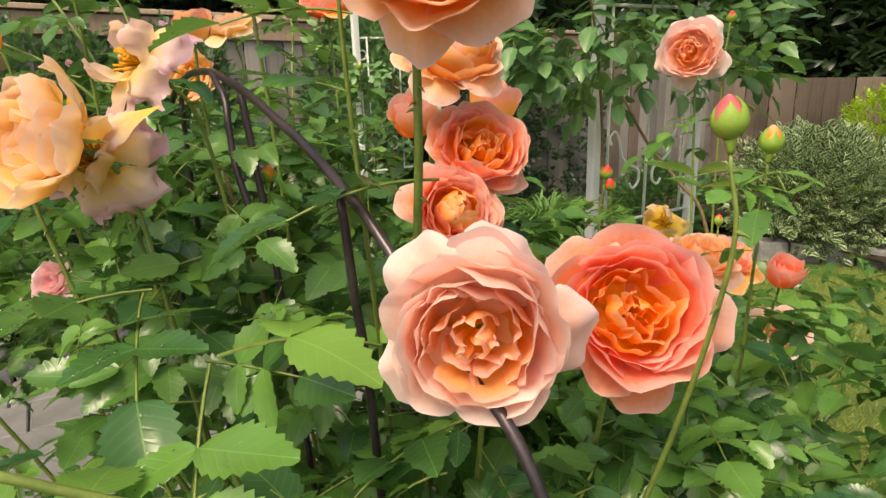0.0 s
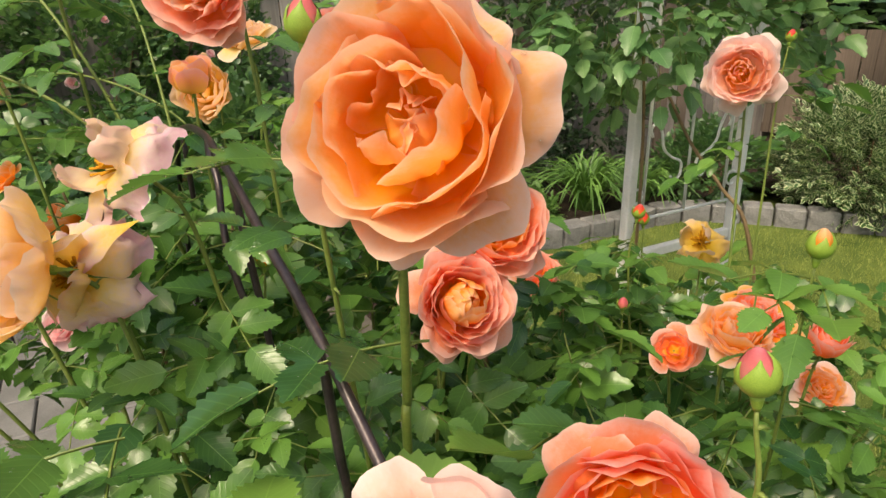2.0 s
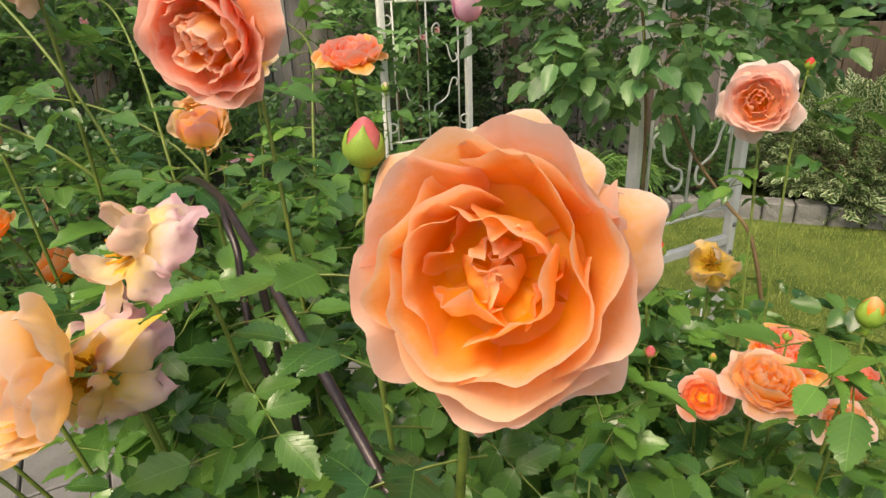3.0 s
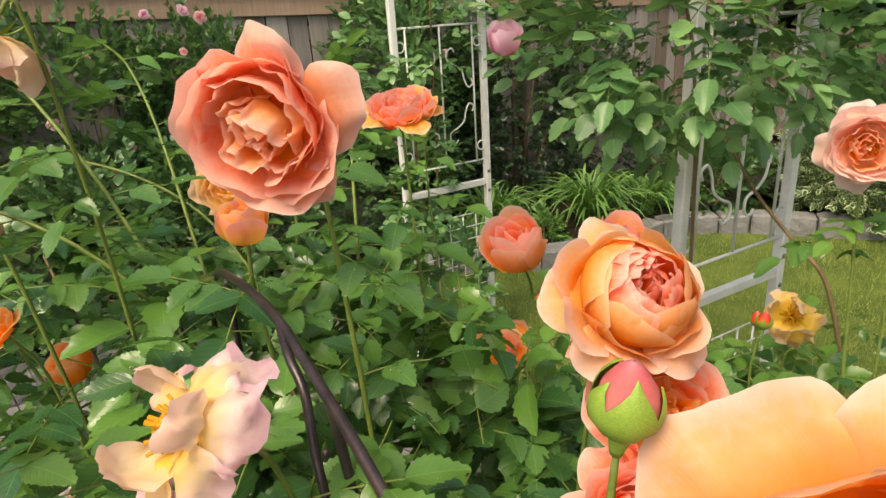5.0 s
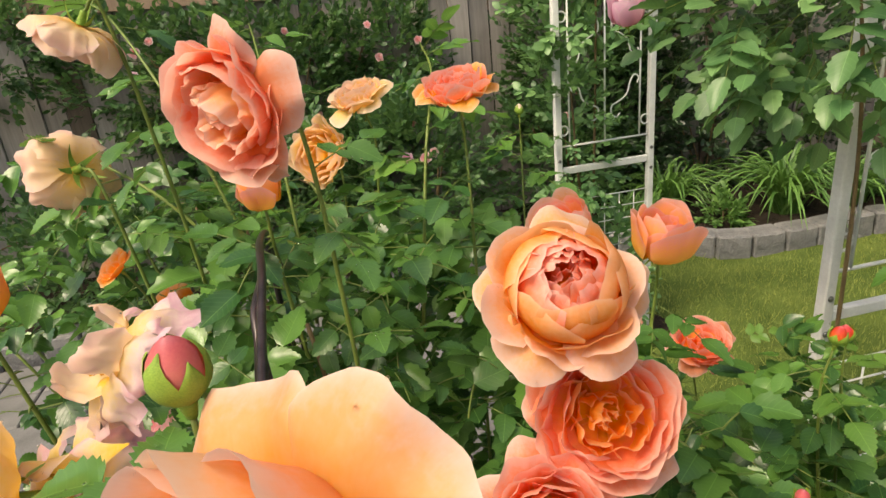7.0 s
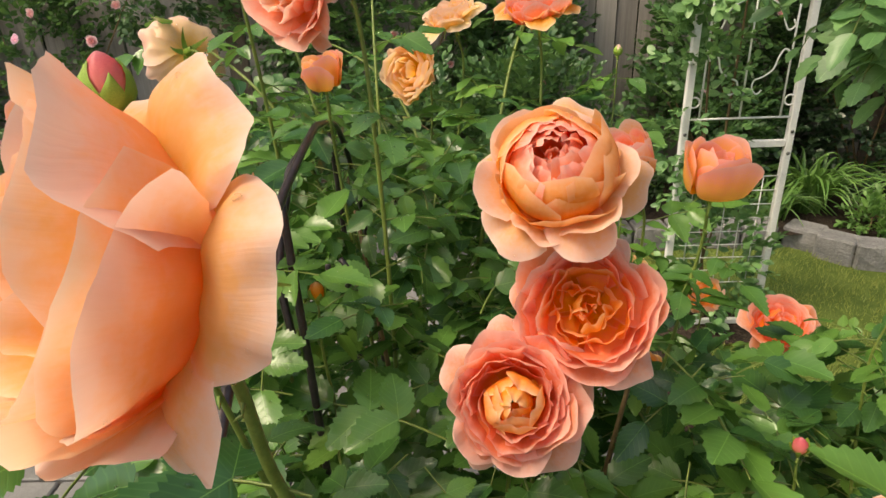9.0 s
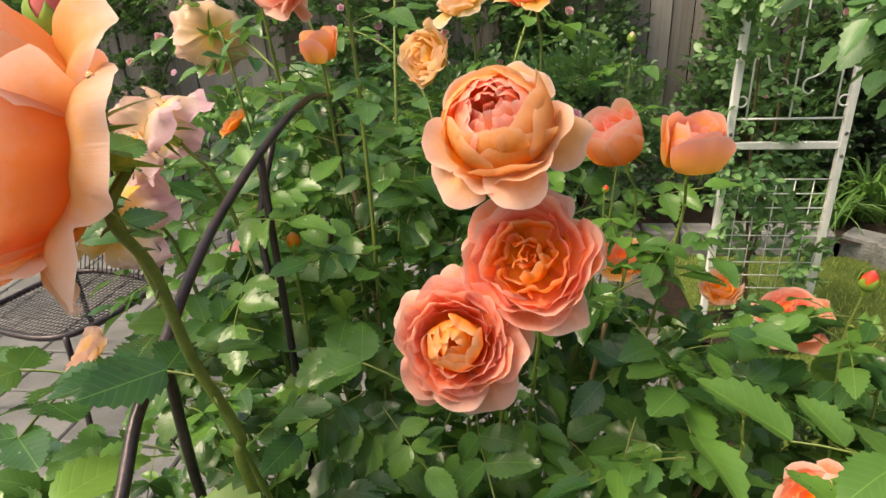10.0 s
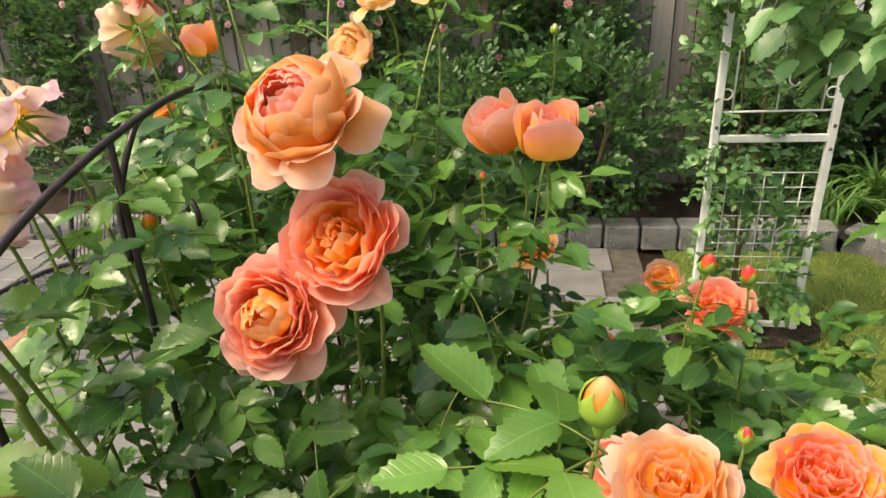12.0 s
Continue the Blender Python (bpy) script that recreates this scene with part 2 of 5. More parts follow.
def mesh_from(name, verts, faces, mats, uvs=None, smooth=True, slots=None):
    me = bpy.data.meshes.new(name)
    me.from_pydata(verts, [], faces)
    for m in mats if isinstance(mats, (list, tuple)) else (mats,):
        me.materials.append(m)
    if uvs is not None:
        layer = me.uv_layers.new(name="UVMap")
        loops = np.empty(len(me.loops), dtype=np.int32)
        me.loops.foreach_get("vertex_index", loops)
        layer.data.foreach_set("uv", np.asarray(uvs, dtype=np.float32)[loops].ravel())
    if slots is not None:
        me.polygons.foreach_set("material_index", slots)
    if smooth:
        me.shade_smooth()
    me.update()
    return me


def thing(name, at, label, category, group="", kind=""):
    e = new(name)
    e.empty_display_size = 0.05
    e.matrix_basis = Matrix.Translation(at)
    WORLD_OF[e] = Matrix.Translation(at)
    return tagged(e, label, category, group, kind)


def put(name, me, m, parent=None, label="", mat=None):
    """One mesh object at the world pose m, under a thing or a part."""
    ob = new(name, me)
    if parent is not None:
        ob.parent = parent
        ob.matrix_parent_inverse = WORLD_OF[parent].inverted()
    ob.matrix_basis = m
    WORLD_OF[ob] = m.copy()
    if mat is not None:
        ob.material_slots[0].link = "OBJECT"
        ob.material_slots[0].material = mat
    if label:
        ob["label"] = label
    return ob


def part(name, bm, mats, parent, label="", m=None, smooth=True):
    return put(name, mesh_of(name, bm, mats, smooth), m or Matrix(), parent, label)


def box(bm, lo, hi, bevel=0.0):
    lo, hi = Vector(lo), Vector(hi)
    r = bmesh.ops.create_cube(bm, size=1.0)
    for v in r["verts"]:
        v.co = Vector([(v.co[k] + 0.5) * (hi[k] - lo[k]) + lo[k] for k in range(3)])
    if bevel:
        es = {e for v in r["verts"] for e in v.link_edges}
        bmesh.ops.bevel(bm, geom=list(es), offset=bevel, segments=1, affect="EDGES")
    return bm


def spline(points, per=8):
    """Points on a smooth curve through the given ones."""
    p = [Vector(q) for q in points]
    p = [p[0] * 2 - p[1]] + p + [p[-1] * 2 - p[-2]]
    out = []
    for i in range(1, len(p) - 2):
        for k in range(per):
            t = k / per
            out.append(0.5 * (2 * p[i] + (p[i + 1] - p[i - 1]) * t + (2 * p[i - 1] - 5 * p[i] + 4 * p[i + 1] - p[i + 2]) * t * t + (3 * p[i] - p[i - 1] - 3 * p[i + 1] + p[i + 2]) * t ** 3))
    out.append(p[-2])
    return out


def tube(bm, pts, r0, r1=None, seg=6, cap=True):
    r1 = r0 if r1 is None else r1
    rings, up = [], Vector((0.3, 0.2, 1)).normalized()
    n = len(pts)
    for i, p in enumerate(pts):
        d = (pts[min(i + 1, n - 1)] - pts[max(i - 1, 0)]).normalized()
        a = d.cross(up)
        a = a.normalized() if a.length > 1e-4 else d.orthogonal().normalized()
        up = a.cross(d)
        r = r0 + (r1 - r0) * i / max(1, n - 1)
        rings.append([bm.verts.new(p + (a * math.cos(2 * math.pi * k / seg) + up * math.sin(2 * math.pi * k / seg)) * r) for k in range(seg)])
    for x, y in zip(rings, rings[1:]):
        for k in range(seg):
            bm.faces.new((x[k], x[(k + 1) % seg], y[(k + 1) % seg], y[k]))
    if cap:
        bm.faces.new(rings[0][::-1])
        bm.faces.new(rings[-1])
    return bm


# ---- ground, lawn, paving, edging ----
def sheet(name, u0, u1, n0, n1, z, mat, label, category, wave=0.0, step=0.25):
    vs, fs = [], []
    nu, nn = max(1, int((u1 - u0) / step)), max(1, int((n1 - n0) / step))
    for i in range(nu + 1):
        for j in range(nn + 1):
            u, n = u0 + (u1 - u0) * i / nu, n0 + (n1 - n0) * j / nn
            vs.append(G(u, n, z + wave * noise.noise((u * 2, n * 2, 3.0))))
    for i in range(nu):
        for j in range(nn):
            a = i * (nn + 1) + j
            fs.append((a, a + nn + 1, a + nn + 2, a + 1))
    ob = put(name, mesh_from(name, vs, fs, mat), Matrix())
    return tagged(ob, label, category, kind="structure")


ground = sheet("ground", -60, 60, -60, 60, -0.06, SOIL, "dark bare garden soil reaching to the distance", "ground", step=6)
soil_bed = sheet("soil", -3.5, 1.45, -3.0, 1.5, -0.02, SOIL, "dark damp soil of the rose bed with bark bits", "soil", 0.03)
bed_back = sheet("soil", -4.0, 2.45, 3.72, 5.2, 0.09, SOIL, "dark mulch of the raised bed before the fence", "soil", 0.05)
bed_mid = sheet("soil", 2.45, 2.75, 3.55, 5.2, 0.09, SOIL, "dark mulch where the raised bed steps forward", "soil", 0.05)
bed_far = sheet("soil", 2.75, 8.0, 3.32, 5.2, 0.09, SOIL, "dark mulch of the raised bed under the lilies", "soil", 0.05)
bed_side = sheet("soil", 5.0, 8.0, -5.0, 3.3, 0.09, SOIL, "dark mulch of the raised bed under the shrubs", "soil", 0.05)
lawn = sheet("lawn", 1.5, 5.2, -6.0, 3.6, -0.01, TURF, "green short-mown lawn with a few dry patches", "lawn", 0.015, 0.12)


EDGE = [(-3.2, 3.62), (0.0, 3.62), (2.3, 3.62), (2.6, 3.45), (2.85, 3.26), (3.3, 3.2), (3.9, 3.2), (4.35, 2.95), (4.7, 2.55), (5.05, 2.1), (5.3, 1.5), (5.4, 0.8), (5.4, -1.0), (5.3, -3.0)]
edge_pts = spline([Vector((a, b, 0)) for a, b in EDGE], 40)
edging = thing("stone_edging", G(2.5, 3.5, 0), "low grey split-stone edging along the flower bed", "edging", kind="structure")


def block_mesh(k, length):
    rng = random.Random(k)
    bm = bmesh.new()
    w, h = 0.16, 0.13
    r = bmesh.ops.create_grid(bm, x_segments=4, y_segments=2, size=0.5)
    bm.free()
    bm = bmesh.new()
    box(bm, (-length / 2, 0.0, -0.03), (length / 2, w, h), 0.012)
    bmesh.ops.subdivide_edges(bm, edges=[e for e in bm.edges if e.calc_length() > 0.08], cuts=2, use_grid_fill=True)
    for v in bm.verts:
        if v.co.y < 0.05 and v.co.z < h - 0.005:
            v.co.y += rng.uniform(-0.004, 0.004)
        v.co.z += rng.uniform(-0.0015, 0.0015)
    return mesh_of("block", bm, BLOCK, False)


BLOCKS = [block_mesh(k, 0.205) for k in range(6)]
walked, last = 0.0, edge_pts[0]
next_at = 0.109
for a, b in zip(edge_pts, edge_pts[1:]):
    seg = (b - a).length
    while walked + seg >= next_at:
        f = (next_at - walked) / seg
        p, d = a.lerp(b, f), (b - a).normalized()
        ang = math.atan2(d.y, d.x)
        m = GARDEN @ Matrix.Translation((p.x, p.y, random.uniform(-0.004, 0.004))) @ Matrix.Rotation(ang + random.uniform(-0.02, 0.02), 4, "Z")
        put("block", BLOCKS[random.randrange(6)], m, edging)
        next_at += 0.218
    walked += seg

# paving: rows of pavers on a sand bed
paving = thing("paving", G(-1, 2.6, 0), "grey concrete pavers laid in rows with dark joints", "paving", kind="structure")
bm = bmesh.new()
box(bm, (-3.2, 1.45, -0.05), (1.35, 3.58, 0.0))
box(bm, (-3.2, -3.2, -0.05), (-0.75, 1.447, 0.0))
part("sand_bed", bm, JOINT, paving, "", GARDEN, False)


def paver_mesh(k, w, d):
    bm = bmesh.new()
    box(bm, (-w / 2, -d / 2, 0), (w / 2, d / 2, 0.03), 0.006)
    return mesh_of("paver", bm, PAVER, False)


PAVERS = [paver_mesh(k, w, 0.29) for k, w in enumerate((0.29, 0.44, 0.21))]
rng = random.Random(5)
for j in range(7):
    n = 1.6 + j * 0.3
    u = -3.2
    while u < 1.3:
        k = rng.randrange(3)
        w = (0.29, 0.44, 0.21)[k]
        if u + w < 1.36:
            put("paver", PAVERS[k], GARDEN @ Matrix.Translation((u + w / 2, n, -0.008 + rng.uniform(-0.002, 0.002))) @ Matrix.Rotation(rng.uniform(-0.006, 0.006), 4, "Z"), paving)
        u += w + 0.01
for j in range(13):
    n = 1.3 - j * 0.3
    u = -3.2
    while u < -0.95:
        k = rng.randrange(3)
        w = (0.29, 0.44, 0.21)[k]
        put("paver", PAVERS[k], GARDEN @ Matrix.Translation((u + w / 2, n, -0.008 + rng.uniform(-0.002, 0.002))), paving)
        u += w + 0.01

# ---- fences ----
def board_mesh(w, h, k):
    rng = random.Random(k)
    bm = bmesh.new()
    box(bm, (-w / 2, -0.009, 0), (w / 2, 0.009, h), 0.003)
    bmesh.ops.subdivide_edges(bm, edges=[e for e in bm.edges if e.calc_length() > 0.5], cuts=3)
    for v in bm.verts:
        v.co.x += rng.uniform(-0.0025, 0.0025)
        v.co.y += rng.uniform(-0.002, 0.002)
    return mesh_of("board", bm, BOARD, False)


def fence(name, label, length, height, m, mat, cap=True, seed=0, slope=0.0):
    rng = random.Random(seed)
    f = thing(name, m.translation, label, "fence", kind="structure")
    pitch, k = 0.142, 0
    meshes = [board_mesh(0.137, height, seed + q) for q in range(4)]
    x = 0.0
    while x < length:
        off = 0.014 if k % 2 else 0.0
        z = slope * x
        put("board", meshes[k % 4], m @ Matrix.Translation((x, off + rng.uniform(-0.002, 0.002), z)) @ Matrix.Rotation(rng.uniform(-0.004, 0.004), 4, "Y"), f, mat=mat if rng.random() < 0.9 else (BOARD_WARM if mat is BOARD else BOARD))
        x += pitch
        k += 1
    for zz in (0.35, height - 0.25):
        bm = bmesh.new()
        box(bm, (-0.1, 0.025, -0.045), (length / math.cos(math.atan(slope)), 0.065, 0.045), 0.004)
        part("rail", bm, RAIL, f, "", m @ Matrix.Translation((0, 0, zz)) @ Matrix.Rotation(-math.atan(slope), 4, "Y"), False)
    if cap:
        for zz, y0, y1, hh in ((height - 0.135, -0.032, -0.012, 0.13), (height + 0.004, -0.06, 0.08, 0.032)):
            bm = bmesh.new()
            box(bm, (-0.1, y0, 0), (length / math.cos(math.atan(slope)), y1, hh), 0.004)
            part("cap_board", bm, RAIL, f, "pale reddish cedar cap board", m @ Matrix.Translation((0, 0, zz)) @ Matrix.Rotation(-math.atan(slope), 4, "Y"), False)
    return f


fence("fence_back", "weathered grey cedar board fence with a pale cap rail", 11.4, 1.93, GARDEN @ Matrix.Translation((-4.4, 4.62, 0.1)), BOARD, True, 1, -0.03)
fence("fence_side", "brown weathered board fence behind the shrubs", 10.5, 1.12, GARDEN @ Matrix.Translation((6.9, 4.6, 0.16)) @ Matrix.Rotation(radians(-90), 4, "Z"), BOARD_WARM, False, 2)

# ---- the white garden arch ----
arch = thing("garden_arch", G(1.74, 1.975, 0), "white-painted metal garden arch with scrolls and wire grid sides", "garden arch")
A0, A1, TOP = 1.506, 1.95, 2.0


for n, A0, A1 in ((1.245, 1.531, 1.975), (2.705, 1.481, 1.924)):
    for u in (A0, A1):
        bm = bmesh.new()
        box(bm, (u - 0.0145, n - 0.0145, 0.0), (u + 0.0145, n + 0.0145, TOP), 0.003)
        post = part("post", bm, WHITE, arch, "", GARDEN, False)
        for z in (0.945, 0.852):
            bm = bmesh.new()
            bmesh.ops.create_uvsphere(bm, u_segments=8, v_segments=5, radius=0.008, matrix=Matrix.Translation((u, n - 0.0155, z)) @ Matrix.Diagonal((1, 0.6, 1, 1)))
            part("bolt", bm, BOLT, post, "steel bolt head", GARDEN)
    for z, h in ((0.895, 0.015), (0.03, 0.013), (1.86, 0.013)):
        bm = bmesh.new()
        box(bm, (A0 + 0.0147, n - 0.011, z - h), (A1 - 0.0147, n + 0.011, z + h), 0.003)
        part("crossbar", bm, WHITE, arch, "", GARDEN, False)
    rods = [((A0, n, 1.005), (A1, n, 1.005), 0.005), ((A0, n, 1.62), (A1, n, 1.62), 0.005)]
    rods += [((u, n, 1.005), (u, n, 1.62), 0.0045) for u in (A0 + 0.055, (A0 + A1) / 2, A1 - 0.055)]
    rods += [((A0, n, 0.75 - k * 0.064), (A1, n, 0.75 - k * 0.064), 0.0028) for k in range(9)]
    rods += [((A0 + (A1 - A0) * k / 6, n + 0.004, 0.75), (A0 + (A1 - A0) * k / 6, n + 0.004, 0.24), 0.0028) for k in range(1, 6)]
    for a, b, r in rods:
        part("rod" if r > 0.003 else "wire", tube(bmesh.new(), [Vector(a), Vector(b)], r, seg=6), WHITE, arch, "", GARDEN)
    um = (A0 + A1) / 2
    for s in (-1, 1):
        for upper in (False, True):
            curl = [(0.07, 1.118), (0.055, 1.102), (0.032, 1.118), (0.034, 1.155), (0.07, 1.172), (0.105, 1.2), (0.118, 1.245), (0.137, 1.276), (0.16, 1.262), (0.152, 1.238)]
            bm = bmesh.new()
            tube(bm, spline([(um + s * d, n, 2.625 - z if upper else z) for d, z in curl], 5), 0.004, seg=6)
            part("scroll", bm, WHITE, arch, "", GARDEN)
        for z in (1.075, 1.545):
            bm = bmesh.new()
            c = um + s * (A1 - A0 - 0.055) / 2
            tube(bm, [Vector((c + 0.021 * math.cos(a), n, z + 0.021 * math.sin(a))) for a in [2 * math.pi * k / 18 for k in range(19)]], 0.004, seg=5)
            part("ring", bm, WHITE, arch, "", GARDEN)
for u in (A0, A1):
    bm = bmesh.new()
    c, r = 1.975, 0.73
    tube(bm, [Vector((u, c - r * math.cos(a), TOP - 0.01 + 0.42 * math.sin(a))) for a in [math.pi * k / 24 for k in range(25)]], 0.013, seg=6)
    part("top_bow", bm, WHITE, arch, "", GARDEN)
for k in range(1, 7):
    a = math.pi * k / 7
    bm = bmesh.new()
    p = Vector((0, 1.975 - 0.73 * math.cos(a), TOP - 0.01 + 0.42 * math.sin(a)))
    tube(bm, [p + Vector((A0, 0, 0)), p + Vector((A1, 0, 0))], 0.008, seg=6)
    part("top_rung", bm, WHITE, arch, "", GARDEN)

# ---- iron hoop support among the roses ----
support = thing("plant_support", (-0.1, 0.75, 0), "dark brown iron hoop plant support standing in the bush", "plant support")
hoop = [(0.42, 0.25, 0.0), (0.32, 0.31, 0.75), (0.22, 0.39, 1.2), (0.155, 0.45, 1.3), (0.116, 0.486, 1.341), (0.092, 0.508, 1.366), (0.066, 0.536, 1.384), (0.03, 0.573, 1.407), (-0.01, 0.615, 1.426), (-0.06, 0.673, 1.446), (-0.105, 0.725, 1.459), (-0.15, 0.777, 1.468), (-0.214, 0.843, 1.464), (-0.29, 0.93, 1.43), (-0.35, 1.0, 1.33), (-0.4, 1.06, 1.15), (-0.43, 1.1, 0.7), (-0.44, 1.11, 0.0)]
bm = bmesh.new()
tube(bm, spline(hoop, 8), 0.0039, seg=10)
part("hoop", bm, IRON, support)
for pts in ([(0.064, 0.537, 1.378), (0.07, 0.535, 1.3), (0.077, 0.535, 1.2), (0.088, 0.53, 0.8), (0.088, 0.53, 0.0)],
            [(-0.075, 0.69, 1.45), (-0.066, 0.686, 1.375), (-0.052, 0.68, 1.25), (-0.03, 0.67, 0.9), (-0.02, 0.67, 0.0)],
            [(-0.14, 0.765, 1.466), (-0.12, 0.733, 1.457), (-0.104, 0.715, 1.44), (-0.095, 0.698, 1.41), (-0.085, 0.684, 1.375), (-0.073, 0.68, 1.33)],
            [(-0.25, 0.885, 1.448), (-0.26, 0.9, 1.2), (-0.26, 0.92, 0.0)]):
    bm = bmesh.new()
    tube(bm, spline(pts, 6), 0.0036, seg=8)
    part("leg", bm, IRON, support)
bm = bmesh.new()
tube(bm, [Vector((-0.1 + 0.016 * math.cos(a), 0.758, 1.352 + 0.016 * math.sin(a))) for a in [math.pi * (0.9 + 1.5 * k / 16) for k in range(17)]], 0.003, seg=6)
part("hook", bm, IRON, support)


# ---- rose parts: petals, leaves, canes ----
def petal_mesh(name, profile, half, ruffle=0.02, tip=0.2, twist=0.07, seed=0, nu=8, nv=9, crumple=0.0):
    """A petal bent round the flower's axis. profile: distances from the axis and heights, from claw to rim."""
    rng = random.Random(seed)
    ph = [rng.uniform(0, 6.28) for _ in range(4)]
    line = spline([(r, 0, z) for r, z in profile], 8)
    run = [0.0]
    for a, b in zip(line, line[1:]):
        run.append(run[-1] + (b - a).length)
    vs, uvs, fs = [], [], []
    for j in range(nv + 1):
        s = j / nv
        for i in range(nu + 1):
            u = -1 + 2 * i / nu
            q = s * (1 - tip * abs(u) ** 2.6 * s) * (1 + 0.035 * math.sin(3.1 * u + ph[0]) * s)
            q = min(max(q, 0), 1) * run[-1]
            k = 0
            while k < len(run) - 2 and run[k + 1] < q:
                k += 1
            f = (q - run[k]) / max(1e-6, run[k + 1] - run[k])
            p, d = line[k].lerp(line[k + 1], f), (line[k + 1] - line[k]).normalized()
            wide = half * (0.5 + 0.5 * min(1.0, s / 0.6) ** 0.8)
            e = abs(u) ** 3
            off = ruffle * s * s * (math.sin(4.1 * u + ph[1]) * 0.6 + math.sin(8.3 * u + ph[2]) * 0.35)
            off -= (0.5 * ruffle + 0.012) * e * s + 0.02 * max(0.0, s - 0.8) * 5 * max(0.0, s - 0.8)
            r = (p.x - d.z * off) * (1 + twist * u * s)
            z = p.z + d.x * off
            phi = u * wide
            v = Vector((r * math.cos(phi), r * math.sin(phi), z))
            if crumple:
                v += crumple * s * (noise.noise_vector(v * 5 + Vector((seed, 0, 0))) + 0.5 * noise.noise_vector(v * 13 + Vector((0, seed, 0))))
            vs.append(v)
            uvs.append((i / nu, s))
    for j in range(nv):
        for i in range(nu):
            a = j * (nu + 1) + i
            fs.append((a, a + 1, a + nu + 2, a + nu + 1))
    return mesh_from(name, vs, fs, PETALS["orange"], uvs)


def ring(n, profile, half, jitter=6, **kw):
    meshes = [petal_mesh("petal", [(r * (1 + 0.05 * (k - 1)), z * (1 + 0.1 * ((k * 2) % 3 - 1))) for r, z in profile], half * (1 + 0.08 * (k - 1)), seed=k + int(profile[-1][0] * 1000) + n, **kw) for k in range(3)]
    return n, meshes, jitter


